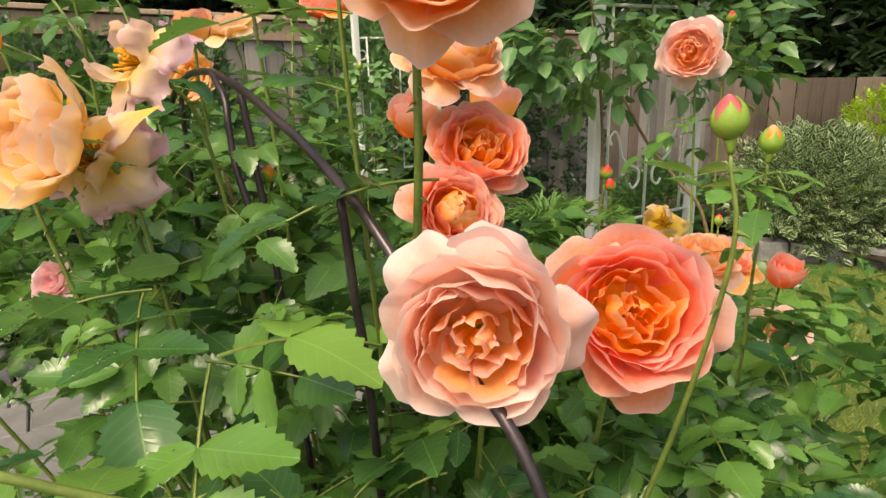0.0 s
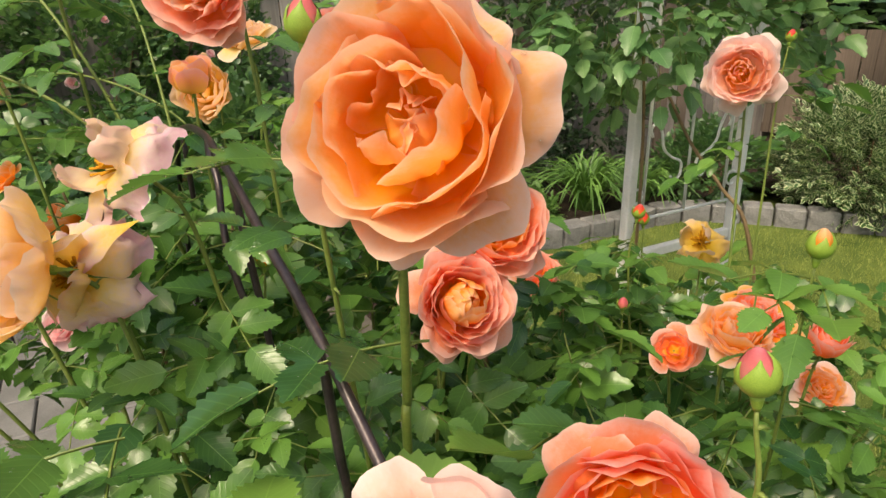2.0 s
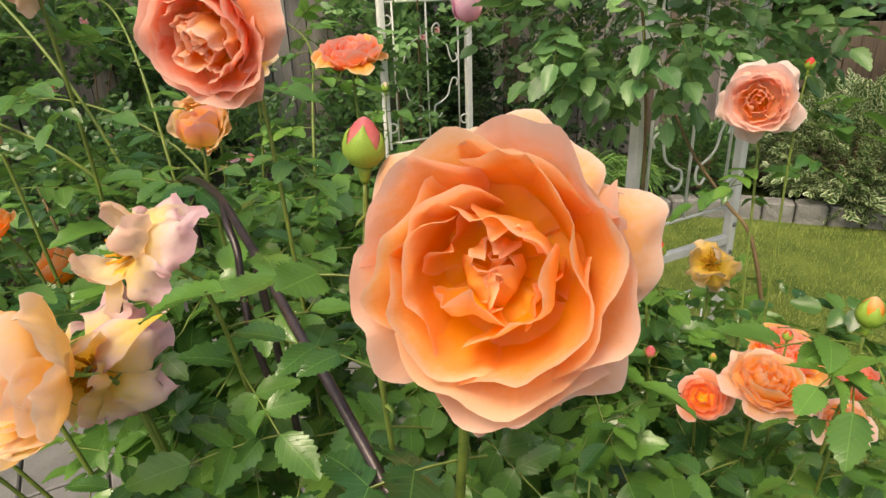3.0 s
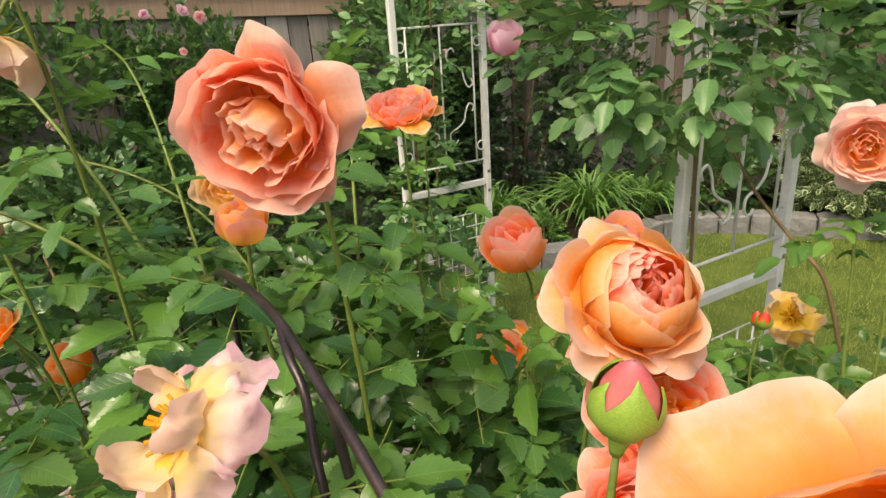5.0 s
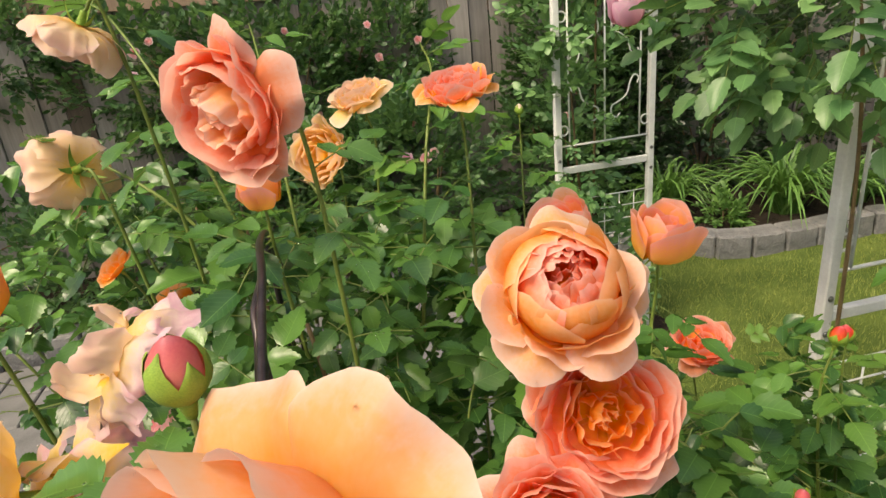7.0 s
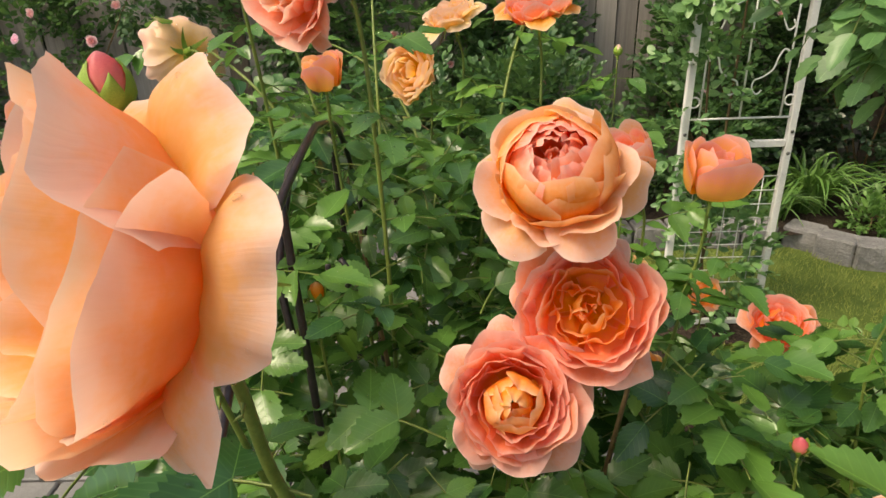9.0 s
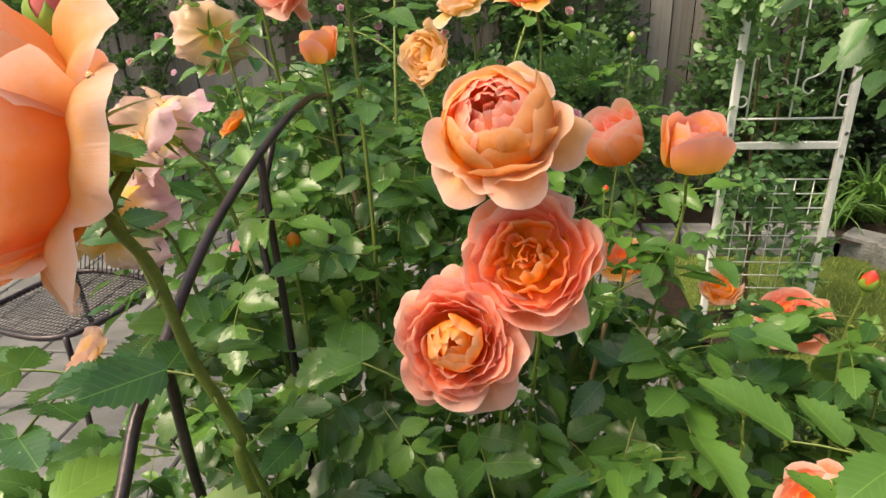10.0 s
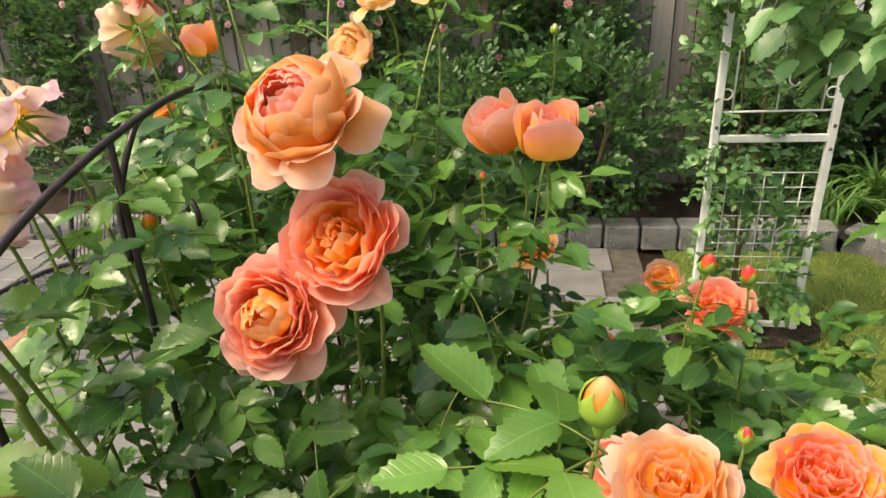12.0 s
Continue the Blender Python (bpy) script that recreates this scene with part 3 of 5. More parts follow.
KINDS = {
    "open": dict(rings=[
        ring(5, [(0.03, 0), (0.28, 0.07), (0.42, 0.08), (0.56, 0.03)], 0.56, 10, ruffle=0.04, tip=0.32, crumple=0.02, nu=16, nv=14),
        ring(6, [(0.03, 0), (0.26, 0.04), (0.4, 0.11), (0.46, 0.16)], 0.62, ruffle=0.035, tip=0.28, crumple=0.02, nu=14, nv=12),
        ring(7, [(0.03, 0), (0.25, 0.02), (0.36, 0.1), (0.385, 0.2)], 0.510, ruffle=0.03, crumple=0.02),
        ring(8, [(0.03, 0), (0.22, 0.01), (0.305, 0.1), (0.325, 0.225)], 0.54, 9, ruffle=0.03, crumple=0.02),
        ring(8, [(0.03, 0), (0.18, 0.01), (0.25, 0.1), (0.265, 0.24)], 0.56, 10, ruffle=0.03, crumple=0.02),
        ring(7, [(0.03, 0), (0.14, 0.02), (0.195, 0.1), (0.21, 0.235)], 0.64, 10, ruffle=0.035, crumple=0.02),
        ring(6, [(0.02, 0), (0.1, 0.03), (0.14, 0.1), (0.155, 0.225)], 0.75, 12, ruffle=0.04, crumple=0.025),
        ring(5, [(0.02, 0), (0.065, 0.04), (0.09, 0.1), (0.1, 0.21)], 0.9, 18, ruffle=0.04, crumple=0.03),
        ring(3, [(0.01, 0), (0.03, 0.05), (0.045, 0.11), (0.05, 0.2)], 1.2, 18, ruffle=0.04, crumple=0.03)]),
    "cupped": dict(rings=[
        ring(5, [(0.03, 0), (0.26, 0.06), (0.44, 0.06), (0.6, -0.03)], 0.56, 10, ruffle=0.04, tip=0.3, nu=14, nv=14, crumple=0.02),
        ring(6, [(0.03, 0), (0.28, 0.03), (0.42, 0.13), (0.5, 0.21)], 0.6, 8, ruffle=0.035, tip=0.28, nu=14, nv=12, crumple=0.02),
        ring(6, [(0.03, 0), (0.27, 0.0), (0.37, 0.14), (0.385, 0.27)], 0.7, 5, ruffle=0.02, nu=12, nv=12, crumple=0.01),
        ring(5, [(0.03, 0), (0.25, 0.0), (0.335, 0.15), (0.325, 0.28), (0.25, 0.355)], 0.85, 3, ruffle=0.015, nu=12, nv=12),
        ring(5, [(0.03, 0), (0.23, 0.02), (0.31, 0.16), (0.295, 0.3), (0.2, 0.375)], 0.85, 3, ruffle=0.018, tip=0.1, nu=12, nv=12),
        ring(6, [(0.03, 0), (0.2, 0.04), (0.275, 0.18), (0.25, 0.315), (0.155, 0.382)], 0.75, 4, ruffle=0.022, tip=0.08, nu=12, nv=12),
        ring(6, [(0.03, 0), (0.17, 0.06), (0.235, 0.19), (0.2, 0.322), (0.118, 0.382)], 0.7, 4, ruffle=0.025, tip=0.06, nu=12, nv=12),
        ring(6, [(0.03, 0.04), (0.13, 0.1), (0.185, 0.21), (0.155, 0.325), (0.088, 0.378)], 0.7, 6, ruffle=0.03, tip=0.06, nu=10, nv=10, crumple=0.015),
        ring(5, [(0.02, 0.08), (0.09, 0.14), (0.125, 0.23), (0.1, 0.32), (0.058, 0.372)], 0.8, 8, ruffle=0.03, tip=0.08, nu=10, nv=10, crumple=0.02),
        ring(4, [(0.01, 0.14), (0.04, 0.2), (0.06, 0.27), (0.04, 0.36)], 1.0, 8, ruffle=0.03, tip=0.1, nu=10, nv=10, crumple=0.02)]),
    "wavy": dict(rings=[
        ring(6, [(0.03, 0), (0.28, 0.04), (0.46, 0.05), (0.6, -0.05)], 0.62, 6, crumple=0.022, ruffle=0.05, tip=0.3, nu=24, nv=20),
        ring(5, [(0.03, 0), (0.26, 0.02), (0.39, 0.18), (0.47, 0.36)], 0.72, 7, crumple=0.025, ruffle=0.05, tip=0.26, nu=22, nv=18),
        ring(4, [(0.03, 0), (0.24, 0.0), (0.35, 0.19), (0.4, 0.43)], 0.88, 6, crumple=0.022, ruffle=0.04, tip=0.22, nu=20, nv=16),
        ring(4, [(0.03, 0), (0.22, 0.0), (0.31, 0.19), (0.335, 0.42)], 0.9, 6, crumple=0.022, ruffle=0.04, tip=0.2, nu=20, nv=16),
        ring(3, [(0.03, 0), (0.19, 0.0), (0.26, 0.16), (0.255, 0.37)], 1.0, 9, crumple=0.03, ruffle=0.045, tip=0.18, nu=18, nv=14),
        ring(4, [(0.02, 0.02), (0.14, 0.04), (0.2, 0.13), (0.16, 0.27)], 0.72, 14, crumple=0.04, ruffle=0.05, tip=0.12, nu=14, nv=12),
        ring(3, [(0.02, 0.02), (0.08, 0.04), (0.11, 0.1), (0.06, 0.2)], 0.95, 20, crumple=0.05, ruffle=0.05, tip=0.1, nu=12, nv=12),
        ring(2, [(0.005, 0.02), (0.03, 0.05), (0.05, 0.1), (0.02, 0.18)], 1.3, 20, crumple=0.05, ruffle=0.05, nu=10, nv=10)]),
    "rosette": dict(rings=[
        ring(5, [(0.03, 0), (0.26, 0.05), (0.44, 0.05), (0.6, -0.02)], 0.6, 9, ruffle=0.045, tip=0.32, nu=16, nv=14, crumple=0.022),
        ring(6, [(0.03, 0), (0.27, 0.02), (0.42, 0.11), (0.5, 0.17)], 0.6, 7, ruffle=0.04, tip=0.28, nu=14, nv=12, crumple=0.022),
        ring(6, [(0.03, 0), (0.26, 0.01), (0.39, 0.13), (0.445, 0.225)], 0.66, 5, ruffle=0.03, nu=12, nv=12, crumple=0.02),
        ring(7, [(0.03, 0), (0.25, 0.0), (0.355, 0.13), (0.4, 0.255)], 0.6, 5, ruffle=0.03, nu=10, nv=10, crumple=0.02),
        ring(6, [(0.03, 0), (0.23, 0.0), (0.32, 0.13), (0.35, 0.275)], 0.66, 5, ruffle=0.028, nu=10, nv=10, crumple=0.02),
        ring(6, [(0.03, 0), (0.21, 0.0), (0.285, 0.13), (0.305, 0.28)], 0.66, 5, ruffle=0.028, nu=10, nv=10, crumple=0.02),
        ring(5, [(0.03, 0), (0.18, 0.01), (0.245, 0.13), (0.255, 0.275)], 0.78, 6, ruffle=0.028, nu=10, nv=10, crumple=0.02),
        ring(5, [(0.03, 0.02), (0.15, 0.05), (0.21, 0.15), (0.19, 0.255), (0.12, 0.3)], 0.8, 4, ruffle=0.02, nu=12, nv=12, crumple=0.015),
        ring(4, [(0.03, 0.03), (0.12, 0.07), (0.17, 0.17), (0.14, 0.27), (0.06, 0.31)], 0.95, 4, ruffle=0.02, nu=12, nv=12, crumple=0.015),
        ring(3, [(0.02, 0.05), (0.08, 0.1), (0.12, 0.2), (0.08, 0.285), (0.01, 0.315)], 1.25, 4, ruffle=0.02, tip=0.04, nu=12, nv=12)]),
    "quartered": dict(rings=[
        ring(5, [(0.03, 0), (0.26, 0.06), (0.44, 0.06), (0.59, -0.01)], 0.64, 10, crumple=0.025, ruffle=0.045, tip=0.32, nu=20, nv=16),
        ring(5, [(0.03, 0), (0.27, 0.02), (0.43, 0.12), (0.5, 0.19)], 0.7, 8, crumple=0.022, ruffle=0.04, tip=0.28, nu=18, nv=14),
        ring(5, [(0.03, 0), (0.26, 0.0), (0.38, 0.14), (0.435, 0.265)], 0.76, 6, crumple=0.02, ruffle=0.035, nu=12, nv=12),
        ring(6, [(0.03, 0), (0.24, 0.0), (0.345, 0.14), (0.38, 0.29)], 0.7, 6, crumple=0.02, ruffle=0.03, nu=10, nv=10),
        ring(5, [(0.03, 0), (0.22, 0.0), (0.3, 0.13), (0.32, 0.295)], 0.78, 7, crumple=0.022, ruffle=0.03, nu=10, nv=10),
        ring(5, [(0.03, 0), (0.18, 0.0), (0.25, 0.11), (0.25, 0.275)], 0.78, 10, crumple=0.03, ruffle=0.035, nu=12, nv=12),
        ring(5, [(0.02, 0.01), (0.13, 0.02), (0.18, 0.1), (0.17, 0.27)], 0.75, 14, crumple=0.04, ruffle=0.04, tip=0.12, nu=12, nv=12),
        ring(4, [(0.02, 0.02), (0.08, 0.04), (0.11, 0.11), (0.09, 0.26)], 0.9, 16, crumple=0.045, ruffle=0.04, tip=0.1, nu=12, nv=12),
        ring(3, [(0.005, 0.03), (0.03, 0.06), (0.05, 0.12), (0.03, 0.25)], 1.2, 16, crumple=0.045, ruffle=0.04, nu=10, nv=10)]),
    "young": dict(rings=[
        ring(3, [(0.03, 0), (0.33, 0.05), (0.42, 0.35), (0.47, 0.6)], 0.85, ruffle=0.035, tip=0.28, nu=12, nv=12),
        ring(4, [(0.03, 0), (0.3, 0.03), (0.385, 0.35), (0.38, 0.64)], 0.85, ruffle=0.015),
        ring(4, [(0.03, 0), (0.26, 0.03), (0.32, 0.35), (0.29, 0.62)], 0.85, ruffle=0.015),
        ring(4, [(0.02, 0), (0.18, 0.04), (0.23, 0.35), (0.19, 0.59)], 0.9, ruffle=0.015),
        ring(3, [(0.02, 0), (0.1, 0.06), (0.13, 0.3), (0.09, 0.55)], 1.2, ruffle=0.02)]),
    "faded": dict(rings=[
        ring(3, [(0.03, 0), (0.2, 0.06), (0.36, -0.04), (0.43, -0.32)], 0.62, 22, ruffle=0.07, tip=0.25, nu=12, nv=13, crumple=0.1),
        ring(3, [(0.03, 0), (0.22, 0.1), (0.38, 0.06), (0.47, -0.14)], 0.66, 20, ruffle=0.07, tip=0.25, nu=12, nv=13, crumple=0.1),
        ring(3, [(0.03, 0), (0.16, 0.14), (0.26, 0.28), (0.2, 0.42)], 0.75, 20, ruffle=0.06, tip=0.25, nu=12, nv=13, crumple=0.1)], stamens=True),
    "nodding": dict(rings=[
        ring(6, [(0.03, 0), (0.3, 0.02), (0.45, 0.13), (0.49, 0.3)], 0.64, 8, crumple=0.05, ruffle=0.05, tip=0.3, nu=16, nv=14),
        ring(6, [(0.03, 0), (0.26, 0.02), (0.4, 0.15), (0.41, 0.32)], 0.64, 8, crumple=0.02, ruffle=0.03),
        ring(6, [(0.03, 0), (0.22, 0.03), (0.33, 0.16), (0.32, 0.34)], 0.64, 8, crumple=0.02, ruffle=0.025),
        ring(5, [(0.03, 0), (0.16, 0.05), (0.24, 0.18), (0.22, 0.34)], 0.75, 8, crumple=0.02, ruffle=0.025),
        ring(4, [(0.02, 0), (0.09, 0.05), (0.14, 0.18), (0.12, 0.33)], 0.95, 10, crumple=0.02, ruffle=0.03)]),
    "small": dict(rings=[
        ring(5, [(0.03, 0), (0.28, 0.06), (0.42, 0.09), (0.52, 0.1)], 0.7, 8, ruffle=0.03, nu=6, nv=6),
        ring(6, [(0.03, 0), (0.24, 0.02), (0.35, 0.11), (0.38, 0.23)], 0.66, 8, ruffle=0.03, nu=6, nv=6),
        ring(6, [(0.03, 0), (0.17, 0.02), (0.25, 0.11), (0.26, 0.25)], 0.66, 10, ruffle=0.03, nu=6, nv=6),
        ring(4, [(0.02, 0), (0.09, 0.03), (0.14, 0.11), (0.14, 0.23)], 0.9, 12, ruffle=0.03, nu=6, nv=6)]),
}


def calyx_mesh(stamens):
    bm = bmesh.new()
    tube(bm, spline([(0, 0, -0.17), (0, 0, -0.1), (0, 0, -0.05), (0, 0, -0.015)], 3), 0.035, 0.05, 8)
    for k in range(5):
        a = k * 2 * math.pi / 5
        out = Vector((math.cos(a), math.sin(a), 0))
        side = Vector((-math.sin(a), math.cos(a), 0))
        prev = None
        for j in range(6):
            s = j / 5
            c = out * (0.05 + 0.2 * s) + Vector((0, 0, -0.02 - 0.2 * s * s))
            w = 0.034 * (1 - s) ** 0.8 + 0.002
            row = [bm.verts.new(c - side * w), bm.verts.new(c + side * w)]
            if prev:
                bm.faces.new((prev[0], prev[1], row[1], row[0]))
            prev = row
    n0 = len(bm.faces)
    if stamens:
        rng = random.Random(4)
        for k in range(46):
            a, t = rng.uniform(0, 6.28), rng.uniform(0.1, 0.9)
            d = Vector((math.cos(a) * t, math.sin(a) * t, 1)).normalized()
            tube(bm, [Vector((0, 0, 0.02)), d * 0.14, d * rng.uniform(0.2, 0.27)], 0.004, 0.014, 4)
    bm.faces.ensure_lookup_table()
    for f in bm.faces[n0:]:
        f.material_index = 1
    return mesh_of("rose_bloom", bm, [SEPAL, STAMEN])


CALYX = {False: calyx_mesh(False), True: calyx_mesh(True)}


def facing(at, way, spin=0.0, size=1.0):
    q = Vector(way).to_track_quat("Z", "Y").to_matrix().to_4x4()
    return Matrix.Translation(at) @ q @ Matrix.Rotation(spin, 4, "Z") @ Matrix.Scale(size, 4)


def rain(b, m, rings, rng):
    """Beads of rain lying on the outer petals."""
    bm = bmesh.new()
    petals = [c for c in b.children if c.name.startswith("petal")][:10]
    for _ in range(26):
        p = petals[rng.randrange(len(petals))]
        w, vs = WORLD_OF[p], p.data.vertices
        v = vs[rng.randrange(len(vs) // 2, len(vs))]
        c, nrm = w @ v.co, (w.to_3x3() @ v.normal).normalized()
        if nrm.z < 0:
            nrm = -nrm
        r = rng.choice((0.0006, 0.0008, 0.0011, 0.0015))
        bmesh.ops.create_icosphere(bm, subdivisions=2, radius=r, matrix=Matrix.Translation(c + nrm * r * 0.35))
    tagged(part("rainwater", bm, DROP, b, "clear beads of rain"), "clear beads of rain", kind="stuff")


def bloom(bush, kind, colour, at, way, size, seed, label, inner=None, lift=0.14):
    """A flower of that diameter whose face points along way. Returns the foot of its calyx."""
    rng = random.Random(seed)
    k = KINDS[kind]
    if kind == "young":
        lift = 0.32
    m = facing(at, way, rng.uniform(0, 6.28) + (0.52 if kind == "wavy" else 0.0), size) @ Matrix.Translation((0, 0, -lift))
    b = put("rose_bloom", CALYX[bool(k.get("stamens"))], m, bush, label)
    for layer, (n, meshes, jitter) in enumerate(k["rings"]):
        turn = rng.uniform(0, 6.28)
        core = inner if isinstance(inner, tuple) else (inner or colour, inner or colour)
        tint = colour if layer < 2 else core[0] if layer < (7 if kind == "rosette" else 5) else core[1]
        for q in range(n):
            az = turn + q * 2 * math.pi / n + rng.uniform(-0.16, 0.16)
            tilt = Matrix.Rotation(radians(rng.uniform(-jitter, jitter)), 4, "Y") @ Matrix.Rotation(radians(rng.uniform(-jitter, jitter) * 0.6), 4, "X")
            s = rng.uniform(0.88, 1.08) if layer == 0 else rng.uniform(0.93, 1.05)
            put("petal", meshes[rng.randrange(3)], m @ Matrix.Rotation(az, 4, "Z") @ tilt @ Matrix.Scale(s, 4), b, mat=PETALS[tint])
    if size > 0.099:
        rain(b, m, k["rings"], rng)
    return m @ Vector((0, 0, -0.17))


def bud_mesh(open_up):
    """A pointed bud: rolled petals, five sepals holding it, the hip below."""
    bm = bmesh.new()
    prof = [(0.0, 0.02), (0.1, 0.17), (0.3, 0.27), (0.5, 0.275), (0.7, 0.235), (0.86, 0.15), (0.96, 0.07), (1.0, 0.012)]
    seg = 14
    rows = []
    for s, r in prof:
        rows.append([bm.verts.new((r * (1 + 0.07 * math.sin(3 * 2 * math.pi * k / seg + 5 * s)) * math.cos(2 * math.pi * k / seg), r * (1 + 0.07 * math.sin(3 * 2 * math.pi * k / seg + 5 * s)) * math.sin(2 * math.pi * k / seg), s)) for k in range(seg)])
    for x, y in zip(rows, rows[1:]):
        for k in range(seg):
            bm.faces.new((x[k], x[(k + 1) % seg], y[(k + 1) % seg], y[k]))
    n0 = len(bm.faces)
    uv = bm.loops.layers.uv.new("UVMap")
    for f in bm.faces:
        for lp in f.loops:
            lp[uv].uv = (0.5, lp.vert.co.z)
    for k, (broad, tall) in enumerate(((1.2, 0.95), (0.95, 0.8), (1.25, 0.9), (0.8, 0.74), (1.1, 0.86))):
        a0 = k * 2 * math.pi / 5
        prev = None
        for j in range(9):
            s = j / 8
            zz = s * (tall - 0.2 * open_up)
            for (s1, r1), (s2, r2) in zip(prof, prof[1:]):
                if s1 <= zz <= s2:
                    r = r1 + (r2 - r1) * (zz - s1) / (s2 - s1)
            r = r * 1.07 + 0.014 + open_up * 0.16 * s * s
            w = (0.62 * math.sin(math.pi * min(1, 0.3 + 0.7 * s ** 1.15)) + 0.03) * broad * (1.4 - 0.5 * open_up) * (1 - 0.4 * s)
            lean = 0.25 * s * s
            row = [bm.verts.new(((r + 0.02 * (1 - t * t)) * math.cos(a0 + lean + t * w), (r + 0.02 * (1 - t * t)) * math.sin(a0 + lean + t * w), zz)) for t in (-1, -0.5, 0, 0.5, 1)]
            if prev:
                for q in range(4):
                    bm.faces.new((prev[q], prev[q + 1], row[q + 1], row[q]))
            prev = row
    tube(bm, [Vector((0, 0, -0.3)), Vector((0, 0, -0.2)), Vector((0, 0, -0.08)), Vector((0, 0, 0.02))], 0.06, 0.12, 8)
    bm.faces.ensure_lookup_table()
    for f in bm.faces[n0:]:
        f.material_index = 1
    return mesh_of("rosebud", bm, [PETALS["red"], SEPAL])


BUDS = [bud_mesh(0.0), bud_mesh(0.45), bud_mesh(0.9)]


def bud(bush, at, way, size, colour, opened, label):
    m = facing(at, way, size * 50, size) @ Matrix.Diagonal((1.12, 1.12, 0.88, 1)) @ Matrix.Translation((0, 0, -0.4))
    put("rosebud", BUDS[opened], m, bush, label, PETALS[colour])
    return m @ Vector((0, 0, -0.3))


def leaflet(verts, faces, uvs, m, length, width, fold, bend, rng, teeth=17):
    base = len(verts)
    for j in range(teeth + 1):
        s = j / teeth
        w = width * 0.5 * math.sin(math.pi * (0.04 + 0.94 * s ** 0.8)) ** 0.8 * (1.04 - 0.22 * s ** 4)
        if j in (0, teeth):
            w = width * 0.01
        jag = (0.87 if j % 2 else 1.05) + rng.uniform(-0.02, 0.02)
        z = -bend * s * s * length
        for t in (-1, -0.55, 0, 0.55, 1):
            x = t * w * (jag if abs(t) == 1 else 1)
            lift = fold * abs(x) + 0.02 * length * math.sin(s * 9 + t * 2) * abs(t)
            y = s * length + (0.03 * length if abs(t) == 1 and j % 2 == 0 and 0 < j < teeth else 0)
            verts.append(m @ Vector((x, y, z + lift)))
            uvs.append((0.5 + 0.5 * t * (w / (width * 0.5)), s))
    for j in range(teeth):
        for i in range(4):
            a = base + j * 5 + i
            faces.append((a, a + 1, a + 6, a + 5))


def leaf_data(seed, pairs=2, size=1.0, drops=0, teeth=17):
    """A rose leaf along +y: stalk, pairs of leaflets and the end one; beads of rain on some."""
    rng = random.Random(seed)
    verts, faces, uvs = [], [], []
    L = 0.075 * size * (0.6 + 0.25 * pairs)
    sag = rng.uniform(0.1, 0.5)

    def along(s):
        return Vector((0, s * L * 1.15, -sag * s * s * L))

    spots = [(0.42 + 0.5 * k / max(1, pairs), side) for k in range(pairs) for side in (-1, 1)]
    frames = []
    for s, side in spots:
        l = 0.047 * size * rng.uniform(0.85, 1.1) * (0.8 + 0.3 * s)
        m = Matrix.Translation(along(s)) @ Matrix.Rotation(-side * radians(rng.uniform(55, 78)), 4, "Z") @ Matrix.Rotation(side * radians(rng.uniform(-18, 22)), 4, "Y") @ Matrix.Rotation(radians(rng.uniform(-25, 12)), 4, "X")
        frames.append((m, l, l * rng.uniform(0.58, 0.72)))
    l = 0.058 * size * rng.uniform(0.92, 1.1)
    frames.append((Matrix.Translation(along(1.0)) @ Matrix.Rotation(radians(rng.uniform(-12, 12)), 4, "Z") @ Matrix.Rotation(radians(rng.uniform(-30, 5)), 4, "X"), l, l * rng.uniform(0.58, 0.7)))
    for m, l, w in frames:
        leaflet(verts, faces, uvs, m, l, w, rng.uniform(0.08, 0.4), rng.uniform(0.0, 0.35), rng, teeth)
    slots = [0] * len(faces)
    # stalk: a three-sided tube
    base = len(verts)
    for k in range(7):
        p, r = along(k / 6), 0.0011 * size
        for q in range(3):
            verts.append(p + Vector((r * math.cos(q * 2.094), 0, r * math.sin(q * 2.094) - r)))
            uvs.append((0.5, 0.5))
    for k in range(6):
        for q in range(3):
            a, b = base + k * 3 + q, base + k * 3 + (q + 1) % 3
            faces.append((a, b, b + 3, a + 3))
            slots.append(1)
    for _ in range(drops):
        m, l, w = frames[rng.randrange(len(frames))]
        s, t = rng.uniform(0.15, 0.85), rng.uniform(-0.6, 0.6)
        c = m @ Vector((t * w * 0.45, s * l, 0.15 * abs(t) * w * 0.45 + 0.0006 - 0.15 * s * s * l))
        r = rng.choice((0.0006, 0.0009, 0.0013, 0.0018))
        base = len(verts)
        top = m.to_3x3() @ Vector((0, 0, 1))
        a = top.orthogonal().normalized()
        b2 = top.cross(a)
        for q in range(6):
            verts.append(c + (a * math.cos(q * 1.047) + b2 * math.sin(q * 1.047)) * r - top * 0.0004)
            uvs.append((0.5, 0.5))
        for q in range(6):
            verts.append(c + (a * math.cos(q * 1.047) + b2 * math.sin(q * 1.047)) * r * 0.7 + top * r * 0.55)
            uvs.append((0.5, 0.5))
        verts.append(c + top * r * 0.85)
        uvs.append((0.5, 0.5))
        for q in range(6):
            p = (q + 1) % 6
            faces.append((base + q, base + p, base + 6 + p, base + 6 + q))
            faces.append((base + 6 + q, base + 6 + p, base + 12))
            slots += [2, 2]
    return verts, faces, uvs, slots


